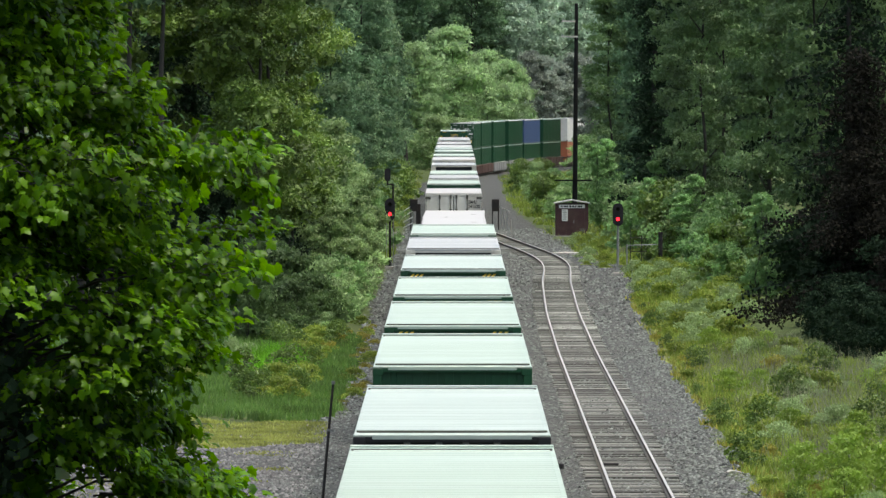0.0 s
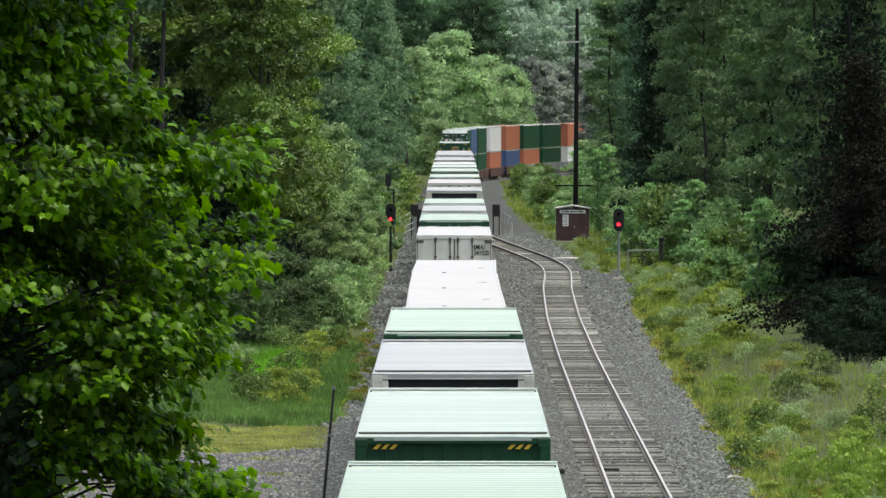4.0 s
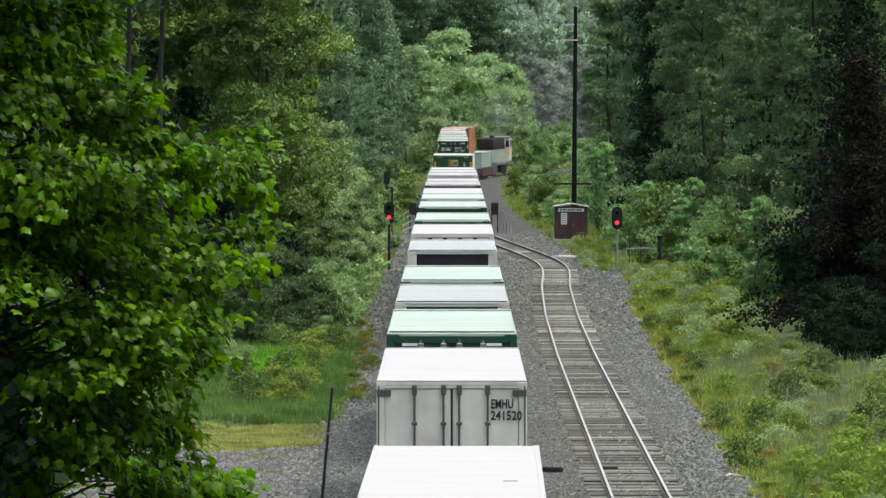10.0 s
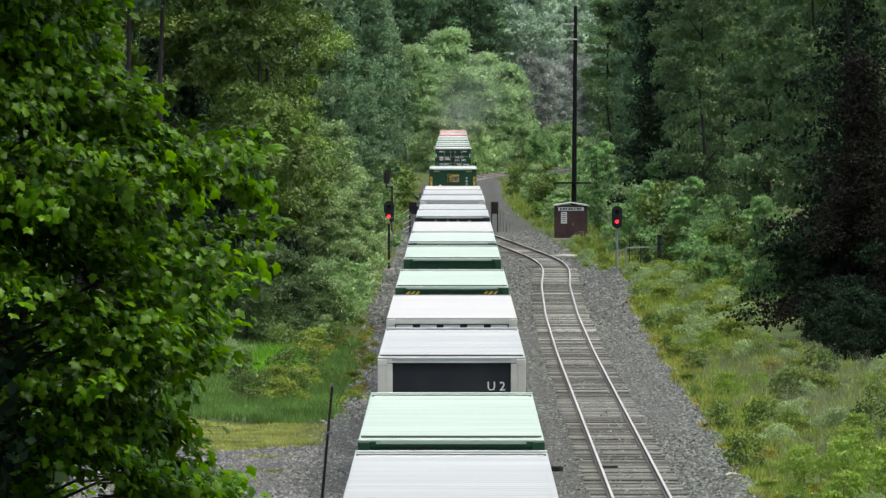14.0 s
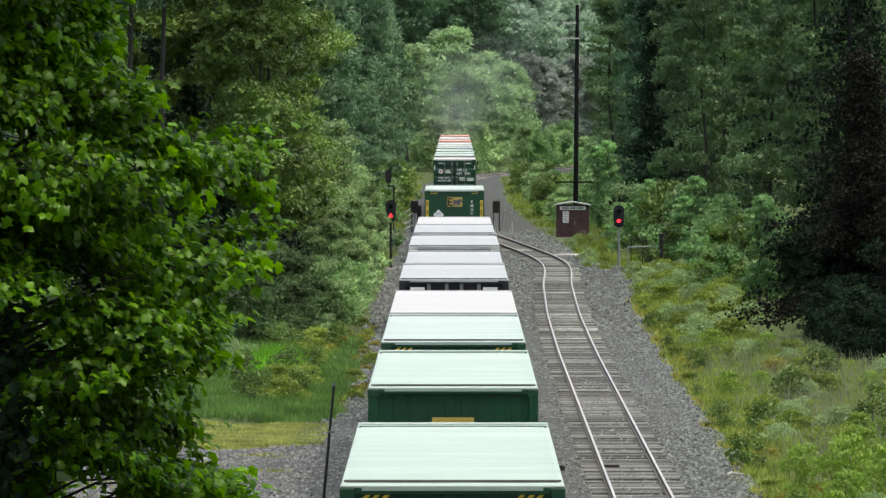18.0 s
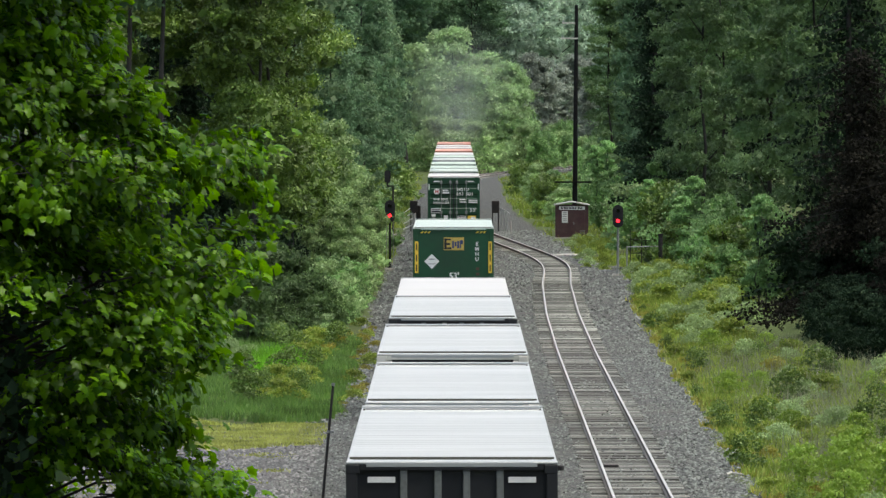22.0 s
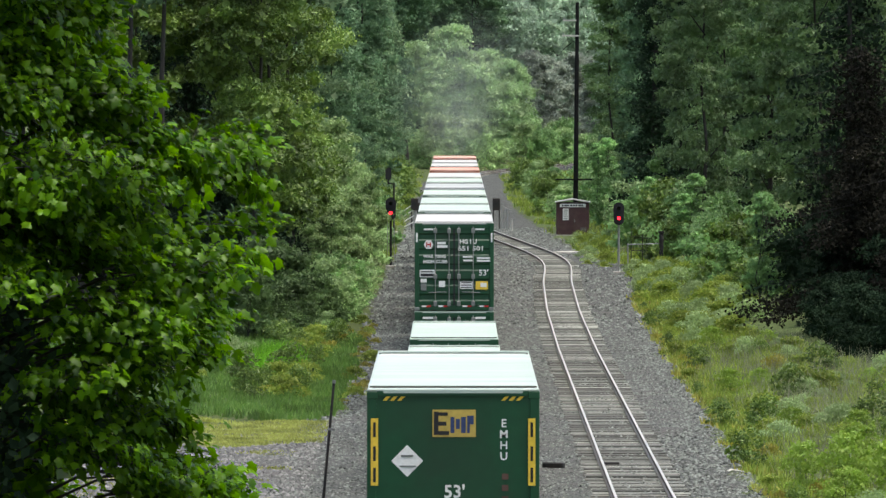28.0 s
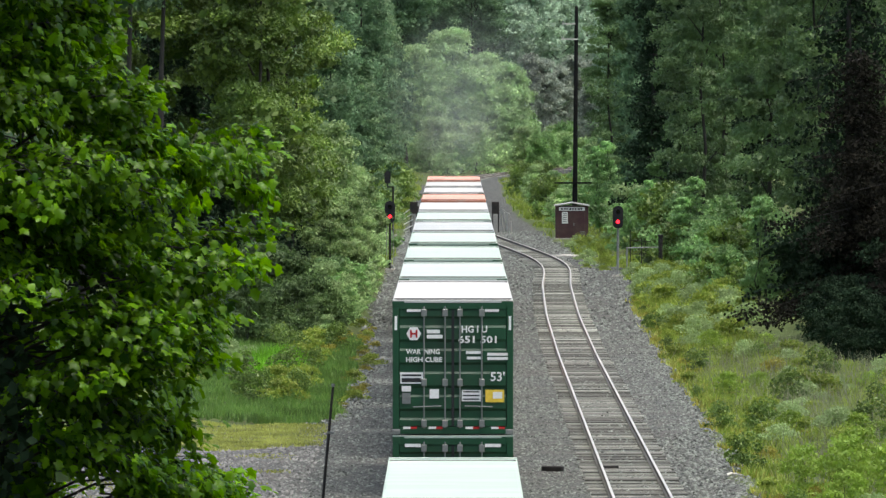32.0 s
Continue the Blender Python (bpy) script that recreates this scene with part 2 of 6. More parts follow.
def scatter_stones(name, label, n, rect, size, mat, keep, seed):
    """Crushed stones, each a crooked four-sided pyramid that stands on the bed."""
    gen = np.random.default_rng(seed)
    x, y = gen.uniform(rect[0], rect[1], n), gen.uniform(rect[2], rect[3], n)
    ok = np.array([keep(a, b) for a, b in zip(x, y)])
    x, y = x[ok], y[ok]
    n = len(x)
    s = size * (0.5 + gen.random(n))
    turn = gen.random(n) * 6.28
    z = np.full(n, -0.235)
    vs = np.zeros((n, 5, 3))
    for k in range(4):
        r = s * (0.45 + 0.3 * gen.random(n))
        a = turn + k * 1.5708
        vs[:, k] = np.stack([x + r * np.cos(a), y + r * np.sin(a), z + 0.02 * gen.random(n)], 1)
    vs[:, 4] = np.stack([x + 0.25 * s * gen.normal(size=n), y + 0.25 * s * gen.normal(size=n), z + s * (0.35 + 0.35 * gen.random(n))], 1)
    f = np.array([c for k in range(4) for c in (k, (k + 1) % 4, 4)])
    fs = (np.arange(n)[:, None] * 5 + f).ravel()
    tagged(new(name, raw_mesh(name, vs.reshape(-1, 3), fs, 3, mat)), label, "gravel", kind="stuff")


def off_track(x, y):
    return abs(x) > 1.45 and abs(x - siding_x(y)) > 0.95 and left_edge(y) < x < right_edge(y) and x > -7


def in_crib(x, y):
    return abs(x - siding_x(y)) < 0.72


def build_stones():
    scatter_stones("ballast_stones", "loose grey crushed stones of the ballast", 85000, (-5, 9, 165, 330), 0.072, stone_mat, off_track, 81)
    scatter_stones("ballast_stones", "loose grey crushed stones of the ballast", 24000, (-5, 11, 330, 560), 0.12, stone_mat, off_track, 82)
    scatter_stones("crib_stones", "loose grey stones between the ties", 9000, (4, 6.5, 165, 420), 0.10, stone_mat, in_crib, 83)
    scatter_stones("lot_stones", "loose grey gravel of the lot", 16000, (-12, -4, 165, 240), 0.10, lot_stone_mat, lambda x, y: x > left_edge(y) + 0.3, 84)


RAIL_PROFILE = ((-0.07, -0.172), (-0.07, -0.16), (-0.012, -0.145), (-0.012, -0.045), (-0.037, -0.035), (-0.037, -0.004), (-0.028, 0.0),
                (0.028, 0.0), (0.037, -0.004), (0.037, -0.035), (0.012, -0.045), (0.012, -0.145), (0.07, -0.16), (0.07, -0.172))
rail_top = material("worn_rail", (0.50, 0.49, 0.47), 0.45, 0.3, vary=0.1, grain=4, spec=0.5)
rail_side = material("rusty_rail", (0.27, 0.225, 0.185), 0.7, 0.1, vary=0.35, grain=9)
rail_foot = material("dusty_rail_foot", (0.34, 0.31, 0.27), 0.8, 0.0, vary=0.4, grain=7)
# web colour includes the shade that falls under the rail head
rail_web = material("shaded_rail_web", (0.075, 0.06, 0.05), 0.8, 0.0, vary=0.35, grain=9)
tie_wood = material("weathered_tie", (0.185, 0.19, 0.17), 0.9, vary=0.4, grain=14, object_random=0.95, dirt_or_sheen=(0.11, 0.105, 0.095), blotch_scale=0.9, blotch_amount=0.5, stretch=(0.15, 1, 1), spec=0.2, rare=2.6)
tie_wood_far = material("weathered_tie_far", (0.195, 0.20, 0.178), 0.9, vary=0.35, grain=14, island=0.9, stretch=(0.15, 1, 1), spec=0.2, rare=2.6)


def rail(name, line, side, s_list, parent):
    vs = []
    m = len(RAIL_PROFILE)
    for s in s_list:
        cx, cy, a = line(s)
        a = radians(-a)
        for px, pz in RAIL_PROFILE:
            u = side * 0.755 + px
            vs.append((cx + u * math.cos(a), cy + u * math.sin(a), pz))
    fs = [k for j in range(len(s_list) - 1) for i in range(m) for k in (j * m + i, j * m + (i + 1) % m, (j + 1) * m + (i + 1) % m, (j + 1) * m + i)]
    me = raw_mesh(name, vs, fs, 4, rail_side)
    for mat in (rail_top, rail_foot, rail_web):
        me.materials.append(mat)
    for i, p in enumerate(me.polygons):
        p.material_index = {5: 1, 6: 1, 7: 1, 1: 2, 11: 2, 2: 3, 3: 3, 9: 3, 10: 3}.get(i % m, 0)
    ob = new(name, me)
    ob.parent = parent
    return ob


def tie_data():
    bm = bmesh.new()
    box(bm, -1.3, 1.3, -0.115, 0.115, -0.36, -0.172, bevel=0.012)
    me = bpy.data.meshes.new("tie")
    bm.to_mesh(me)
    bm.free()
    me.materials.append(tie_wood)
    return me


def build_track(name, label, line, s0, s1, lone, far_step):
    rng = random.Random(name)
    track = tagged(empty(name), label, "railway track", kind="structure")
    s_list = np.concatenate([np.arange(s0, s1, far_step), (s1,)])
    for side in (-1, 1):
        rail("rail", line, side, s_list, track)
    joined = []
    s = s0
    while s < s1:
        cx, cy, a = line(s)
        m = pose(cx + rng.uniform(-0.06, 0.06), cy + rng.uniform(-0.04, 0.04), rng.uniform(-0.035, 0.004) if rng.random() < 0.85 else rng.uniform(0.0, 0.016), 0, 0, -a + rng.uniform(-1.2, 1.2))
        if lone[0] <= s < lone[1]:
            LONE_TIES.append((track, m))
        else:
            joined.append(m)
        s += 0.51
    vs, fs = [], []
    for m in joined:
        k = len(vs)
        vs += [m @ Vector((x, y, z)) for z in (-0.36, -0.172) for y in (-0.115, 0.115) for x in (-1.3, 1.3)]
        fs += [k + i for q in ((4, 5, 7, 6), (0, 1, 5, 4), (2, 6, 7, 3), (0, 4, 6, 2), (1, 3, 7, 5)) for i in q]
    ob = new("tie_row", raw_mesh("tie_row", vs, fs, 4, tie_wood_far))
    ob.parent = track
    tagged(ob, kind="stuff")
    return track


LONE_TIES = []


def lay_lone_ties():
    me = tie_data()
    for track, m in LONE_TIES:
        ob = new("tie", me)
        ob.parent = track
        ob.matrix_basis = m


build_ground()
build_ballast()
build_stones()
main_track = build_track("main_track", "main line of worn steel rails on wooden ties in grey ballast", main_line, -60, 1130, (-1, -1), 4.0)
siding_track = build_track("siding_track", "siding with shiny worn rails on weathered wooden ties", siding, -60, 572, (168, 320), 2.0)

# ---- the train ----
SPEED = 21.4
LONG, WIDE = 16.15, 2.59
green = material("green_paint", (0.008, 0.062, 0.024), 0.42, vary=0.12, grain=6, dirt_or_sheen=(0.018, 0.035, 0.02), blotch_scale=0.8, blotch_amount=0.5)
dark_green = material("dark_green_paint", (0.008, 0.035, 0.02), 0.5, vary=0.15, grain=6, dirt_or_sheen=(0.02, 0.025, 0.02), blotch_amount=0.5)
# mint, silver and pearl: pale streaks painted as ribs catching the light
mint_roof = material("mint_roof_paint", (0.37, 0.455, 0.385), 0.46, vary=0.10, grain=3.5, dirt_or_sheen=(0.46, 0.54, 0.49), blotch_scale=0.8, blotch_amount=0.8, stretch=(0.16, 1.1, 1))
silver_roof = material("silver_roof_paint", (0.36, 0.38, 0.375), 0.46, vary=0.08, grain=3.5, dirt_or_sheen=(0.48, 0.495, 0.49), blotch_scale=0.8, blotch_amount=0.8, stretch=(0.16, 1.1, 1))
pearl_roof = material("pearly_roof_paint", (0.38, 0.45, 0.405), 0.46, vary=0.08, grain=3.5, dirt_or_sheen=(0.49, 0.55, 0.51), blotch_scale=0.8, blotch_amount=0.9, stretch=(0.16, 1.1, 1))
white_roof = material("white_roof_paint", (0.46, 0.46, 0.45), 0.6, vary=0.04, grain=2, dirt_or_sheen=(0.41, 0.41, 0.39), blotch_scale=0.6, blotch_amount=0.5, stretch=(0.4, 1, 1))
orange_roof = material("orange_roof_paint", (0.58, 0.27, 0.20), 0.55, vary=0.08, grain=2, dirt_or_sheen=(0.6, 0.5, 0.42), blotch_amount=0.5)
# orange is dulled here for the haze over the far containers
orange = material("orange_paint", (0.44, 0.15, 0.08), 0.45, vary=0.1, grain=5, dirt_or_sheen=(0.35, 0.12, 0.06), blotch_amount=0.5)
blue = material("blue_paint", (0.06, 0.10, 0.22), 0.45, vary=0.1, grain=5, dirt_or_sheen=(0.05, 0.06, 0.12), blotch_amount=0.4)
beige = material("beige_paint", (0.72, 0.71, 0.63), 0.5, vary=0.07, grain=5, dirt_or_sheen=(0.33, 0.30, 0.25), blotch_scale=0.9, blotch_amount=0.5)
sage = material("sage_paint", (0.30, 0.40, 0.33), 0.5, vary=0.07, grain=5, dirt_or_sheen=(0.22, 0.27, 0.22), blotch_amount=0.4)
white_paint = material("white_paint", (0.74, 0.73, 0.70), 0.5, vary=0.06, grain=5, dirt_or_sheen=(0.5, 0.48, 0.44), blotch_amount=0.4)
dark_panel = material("dark_panel", (0.012, 0.013, 0.016), 0.55, vary=0.25, grain=4, dirt_or_sheen=(0.03, 0.03, 0.03), blotch_amount=0.6)
rod_steel = material("galvanised_rod", (0.22, 0.23, 0.22), 0.5, 0.5, vary=0.15, grain=20)
dark_rod = material("dark_lock_rod", (0.085, 0.085, 0.068), 0.6, 0.2, vary=0.25, grain=20, dirt_or_sheen=(0.12, 0.10, 0.07), blotch_amount=0.5)
black_iron = material("black_iron", (0.02, 0.02, 0.02), 0.7, 0.3, vary=0.3, grain=12, dirt_or_sheen=(0.06, 0.045, 0.035), blotch_amount=0.6)
brown_car = material("brown_car_paint", (0.10, 0.05, 0.035), 0.7, vary=0.2, grain=6, dirt_or_sheen=(0.06, 0.05, 0.045), blotch_amount=0.6)
grey_car = material("grey_car_paint", (0.30, 0.30, 0.29), 0.65, vary=0.15, grain=6, dirt_or_sheen=(0.15, 0.13, 0.11), blotch_amount=0.6)
yellow_mark = material("yellow_mark", (0.75, 0.53, 0.05), 0.5, vary=0.12, grain=14)
gold_mark = material("gold_mark", (0.50, 0.37, 0.08), 0.5, vary=0.15, grain=14)
white_mark = material("white_mark", (0.78, 0.78, 0.76), 0.5, vary=0.08, grain=20)
black_mark = material("black_mark", (0.012, 0.012, 0.014), 0.6, vary=0.2, grain=20)
navy_mark = material("navy_mark", (0.03, 0.05, 0.14), 0.5, vary=0.2, grain=20)
red_mark = material("red_mark", (0.45, 0.02, 0.02), 0.4, vary=0.1, grain=20)
tyre_rubber = material("tyre_rubber", (0.018, 0.018, 0.018), 0.85, vary=0.3, grain=14)

TRAIN = []          # (thing, distance of its middle down the line at the start, height)


def plate(bm, x, z, w, h, y, thick=0.006):
    box(bm, x - w / 2, x + w / 2, y - thick, y, z - h / 2, z + h / 2)


def letters(name, body, x, z, size, y, mat, parent, bold=0.0, fit=0.0):
    """Flat letters; fit squeezes them to that width."""
    me = text_mesh(body, size, bold)
    if fit:
        xs = [v.co.x for v in me.vertices]
        me.transform(Matrix.Diagonal((fit / (max(xs) - min(xs)), 1, 1, 1)))
    me.materials.append(mat)
    ob = new(name, me)
    ob.parent = parent
    ob.location = (x, y, z)
    return ob


def ribbed_side(sign, length, high, paint, parent, plain=False):
    """A side wall with upright corrugations."""
    bm = bmesh.new()
    x0 = sign * (WIDE / 2 - 0.012)
    n = 4 if plain else 40
    prof = []
    for i in range(n):
        a = -length / 2 + 0.15 + (length - 0.3) * i / n
        w = (length - 0.3) / n
        d = 0.0 if plain else 0.03
        prof += [(a, 0), (a + 0.35 * w, 0), (a + 0.5 * w, d), (a + 0.85 * w, d)]
    prof.append((length / 2 - 0.15, 0))
    low = [bm.verts.new((x0 - sign * d, y, 0.14)) for y, d in prof]
    top = [bm.verts.new((x0 - sign * d, y, high - 0.10)) for y, d in prof]
    for i in range(len(prof) - 1):
        bm.faces.new((low[i], low[i + 1], top[i + 1], top[i]) if sign > 0 else (low[i + 1], low[i], top[i], top[i + 1]))
    return part("side_panel", bm, paint, parent)


def container(name, label, paint, roof, end, high=2.9, ribs=True, length=LONG, extras=()):
    """A box container. Its near end (door or nose) faces -y; its base is at z = 0."""
    c = tagged(empty(name), label, "container")
    L2, W2 = length / 2, WIDE / 2
    frame_paint = beige if end in ("dark_end", "slot_doors") else dark_panel if end == "posted" else paint
    part("floor", boxes((-W2 + 0.03, W2 - 0.03, -L2 + 0.05, L2 - 0.05, 0.10, 0.15)), black_iron, c)
    for sg in (-1, 1):
        ribbed_side(sg, length, high, paint, c, plain=not ribs)
        part("bottom_rail", boxes((sg * W2 - 0.05 if sg > 0 else -W2, W2 if sg > 0 else -W2 + 0.05, -L2 + 0.16, L2 - 0.16, 0.02, 0.16)), frame_paint, c)
        part("top_rail", boxes((sg * W2 - 0.07 if sg > 0 else -W2, W2 if sg > 0 else -W2 + 0.07, -L2 + 0.16, L2 - 0.16, high - 0.12, high - 0.026), bevel=0.008), roof, c)
        for sy in (-1, 1):
            part("corner_post", boxes((min(sg * W2, sg * (W2 - 0.14)), max(sg * W2, sg * (W2 - 0.14)), min(sy * L2, sy * (L2 - 0.16)), max(sy * L2, sy * (L2 - 0.16)), 0.12, high - 0.12), bevel=0.01), frame_paint, c)
            for z in (0.0, high - 0.152):
                part("corner_casting", boxes((min(sg * (W2 + 0.003), sg * (W2 - 0.17)), max(sg * (W2 + 0.003), sg * (W2 - 0.17)), min(sy * (L2 + 0.004), sy * (L2 - 0.18)), max(sy * (L2 + 0.004), sy * (L2 - 0.18)), z, z + 0.12), bevel=0.012), rod_steel if z == 0 else frame_paint, c)
    # roof: end plates, header bars and cross ribs
    bm = bmesh.new()
    y0, y1, z = -L2 + 0.19, L2 - 0.19, high - 0.03
    if ribs:
        prof, n, a, b = [(y0, 0)], 27, y0 + 1.05, y1 - 1.05
        prof += [(a, 0.0), (a + 0.02, 0.022), (a + 0.10, 0.022), (a + 0.12, 0)]
        step = (b - a - 0.3) / n
        for i in range(n):
            q = a + 0.22 + step * i
            prof += [(q, 0), (q + 0.03, 0.009), (q + 0.2, 0.009), (q + 0.23, 0)]
        prof += [(b - 0.12, 0), (b - 0.10, 0.022), (b - 0.02, 0.022), (b, 0.0), (y1, 0)]
    else:
        prof = [(y0, 0), (y0 + 0.06, 0.012)] + [(y0 + 0.06 + (y1 - y0 - 0.12) * i / 6, 0.012 + 0.004 * (i % 2)) for i in range(1, 6)] + [(y1 - 0.06, 0.012), (y1, 0)]
    lo = [bm.verts.new((-W2 + 0.06, y, z + d)) for y, d in prof]
    hi = [bm.verts.new((W2 - 0.06, y, z + d)) for y, d in prof]
    for i in range(len(prof) - 1):
        bm.faces.new((lo[i], hi[i], hi[i + 1], lo[i + 1]))
    part("roof_panel", bm, roof, c)
    if ribs:
        # dark strips built in for the shadow lines near both roof ends
        for y in (y0 + 0.95, y1 - 0.98):
            part("roof_seam", boxes((-W2 + 0.03, W2 - 0.03, y, y + 0.035, z - 0.01, z + 0.032)), dark_rod, c)
        part("roof_lip", boxes((-W2 + 0.25, W2 - 0.25, -L2 - 0.006, -L2 + 0.002, high - 0.062, high - 0.022)), roof, c)
    for sy in (-1, 1):
        part("end_beam", boxes((-W2 + 0.17, W2 - 0.17, min(sy * L2, sy * (L2 - 0.18)), max(sy * L2, sy * (L2 - 0.18)), high - 0.10, high - 0.032)), frame_paint, c)
        part("roof_header", boxes((-W2, W2, min(sy * L2, sy * (L2 - 0.2)), max(sy * L2, sy * (L2 - 0.2)), high - 0.030, high - 0.004), bevel=0.006), roof, c)
    part("end_panel", boxes((-W2 + 0.13, W2 - 0.13, L2 - 0.09, L2 - 0.05, 0.12, high - 0.09)), paint, c)
    END_STYLES[end](c, -L2, W2, high, paint, roof)
    for k in extras:
        EXTRAS[k](c, -L2, W2, high)
    return c


def end_sills(c, y, W2, high, paint):
    part("end_sill", boxes((-W2 + 0.14, W2 - 0.14, y, y + 0.14, 0.02, 0.17)), paint, c)


def nose_end(c, y, W2, high, paint, roof):
    """A closed nose: a recessed wall with shallow upright ribs."""
    end_sills(c, y, W2, high, paint)
    bm = bmesh.new()
    prof, n = [], 9
    w = (2 * W2 - 0.28) / n
    for i in range(n):
        x = -W2 + 0.14 + i * w
        prof += [(x, 0), (x + 0.55 * w, 0), (x + 0.6 * w, 0.012), (x + 0.95 * w, 0.012)]
    prof.append((W2 - 0.14, 0))
    lo = [bm.verts.new((x, y + 0.05 + d, 0.15)) for x, d in prof]
    hi = [bm.verts.new((x, y + 0.05 + d, high - 0.09)) for x, d in prof]
    for i in range(len(prof) - 1):
        bm.faces.new((lo[i], lo[i + 1], hi[i + 1], hi[i]))
    part("end_panel", bm, paint, c)


def smooth_end(c, y, W2, high, paint, roof):
    end_sills(c, y, W2, high, paint)
    part("end_panel", boxes((-W2 + 0.135, W2 - 0.135, y + 0.03, y + 0.08, 0.15, high - 0.09)), paint, c)


def dark_end(c, y, W2, high, paint, roof):
    """Pale corner columns round a recessed, nearly black panel."""
    end_sills(c, y, W2, high, beige)
    for sg in (-1, 1):
        part("end_column", boxes((min(sg * (W2 - 0.14), sg * (W2 - 0.26)), max(sg * (W2 - 0.14), sg * (W2 - 0.26)), y + 0.002, y + 0.12, 0.17, high - 0.12), bevel=0.01), beige, c)
    part("end_panel", boxes((-W2 + 0.25, W2 - 0.25, y + 0.07, y + 0.11, 0.15, high - 0.102)), dark_panel, c, "nearly black recessed panel")


def posted_end(c, y, W2, high, paint, roof):
    """A dark nose with three upright stiffeners."""
    end_sills(c, y, W2, high, dark_panel)
    part("end_panel", boxes((-W2 + 0.13, W2 - 0.13, y + 0.09, y + 0.12, 0.15, high - 0.09)), dark_panel, c)
    for x in (-0.59, -0.17, 0.18, 0.59):
        part("stiffener", boxes((x - 0.045, x + 0.045, y + 0.02, y + 0.1, 0.17, high - 0.1), bevel=0.01), rod_steel, c)


def lock_rods(c, y, W2, high, xs, mat, rod=0.03):
    for x in xs:
        r = part("lock_rod", tubes(((x, y - 0.03, 0.14), (x, y - 0.03, high - 0.14), rod)), mat, c)
        for z in (0.16, high * 0.36, high - 0.36):
            part("cam_keeper", boxes((x - 0.06, x + 0.06, y - 0.06, y, z, z + 0.16), bevel=0.012), mat, r)


def green_doors(c, y, W2, high, paint, roof):
    """Two corrugated doors with four lock rods, as on a marine-type container."""
    end_sills(c, y, W2, high, paint)
    part("door_header", boxes((-W2 + 0.14, W2 - 0.14, y, y + 0.14, high - 0.2, high - 0.1)), paint, c)
    for sg in (-1, 1):
        bm = bmesh.new()
        xa, xb = sorted((sg * 0.02, sg * (W2 - 0.15)))
        prof = [(0.19, 0)]
        for i in range(5):
            z = 0.19 + (high - 0.42) * i / 5
            h = (high - 0.42) / 5
            prof += [(z + 0.25 * h, 0), (z + 0.35 * h, 0.035), (z + 0.65 * h, 0.035), (z + 0.75 * h, 0)]
        prof.append((high - 0.22, 0))
        a = [bm.verts.new((xa, y + 0.02 + d, z)) for z, d in prof]
        b = [bm.verts.new((xb, y + 0.02 + d, z)) for z, d in prof]
        for i in range(len(prof) - 1):
            bm.faces.new((a[i], b[i], b[i + 1], a[i + 1]))
        d = part("door", bm, paint, c)
        part("door_gasket", boxes((min(0.002 * sg, sg * 0.03), max(0.002 * sg, sg * 0.03), y + 0.012, y + 0.03, 0.19, high - 0.22)), black_mark, d)
        part("handle_bar", tubes(((sg * 0.25, y - 0.05, 0.62), (sg * 0.85, y - 0.05, 0.60), 0.014)), rod_steel, d)
    lock_rods(c, y + 0.01, W2, high, (-0.62, -0.17, 0.15, 0.62), rod_steel, 0.018)


def grey_doors(c, y, W2, high, paint, roof):
    """Smooth pale doors with dark lock rods and hinge plates."""
    end_sills(c, y, W2, high, paint)
    part("door_header", boxes((-W2 + 0.14, W2 - 0.14, y, y + 0.12, high - 0.14, high - 0.09)), paint, c)
    for sg in (-1, 1):
        xa, xb = sorted((sg * 0.018, sg * (W2 - 0.145)))
        d = part("door", boxes((xa, xb, y + 0.015, y + 0.06, 0.18, high - 0.15), bevel=0.012), paint, c)
        xa, xb = sorted((sg * (W2 - 0.004), sg * (W2 - 0.25)))
        part("hinge_plate", boxes(*[(xa, xb, y - 0.012, y + 0.014, z, z + 0.11) for z in (0.5, 1.35, high - 0.28)]), dark_rod, d)
        part("edge_seal", boxes((min(sg * (W2 - 0.025), sg * (W2 - 0.05)), max(sg * (W2 - 0.025), sg * (W2 - 0.05)), y - 0.006, y + 0.008, 0.18, high - 0.1)), dark_rod, d)
    part("door_seal", boxes((-0.016, 0.016, y + 0.02, y + 0.05, 0.18, high - 0.15)), black_mark, c)
    for x in (-0.64, -0.14, 0.13, 0.62):
        r = part("lock_rod", tubes(((x, y - 0.03, 0.14), (x, y - 0.03, high - 0.1), 0.019)), dark_rod, c)
        for z, w, h in ((0.14, 0.045, 0.17), (0.75, 0.05, 0.06), (1.5, 0.05, 0.06), (high - 0.78, 0.05, 0.06), (high - 0.26, 0.043, 0.18)):
            part("cam_keeper", boxes((x - w, x + w, y - 0.06, y, z, z + h), bevel=0.012), dark_rod, r)


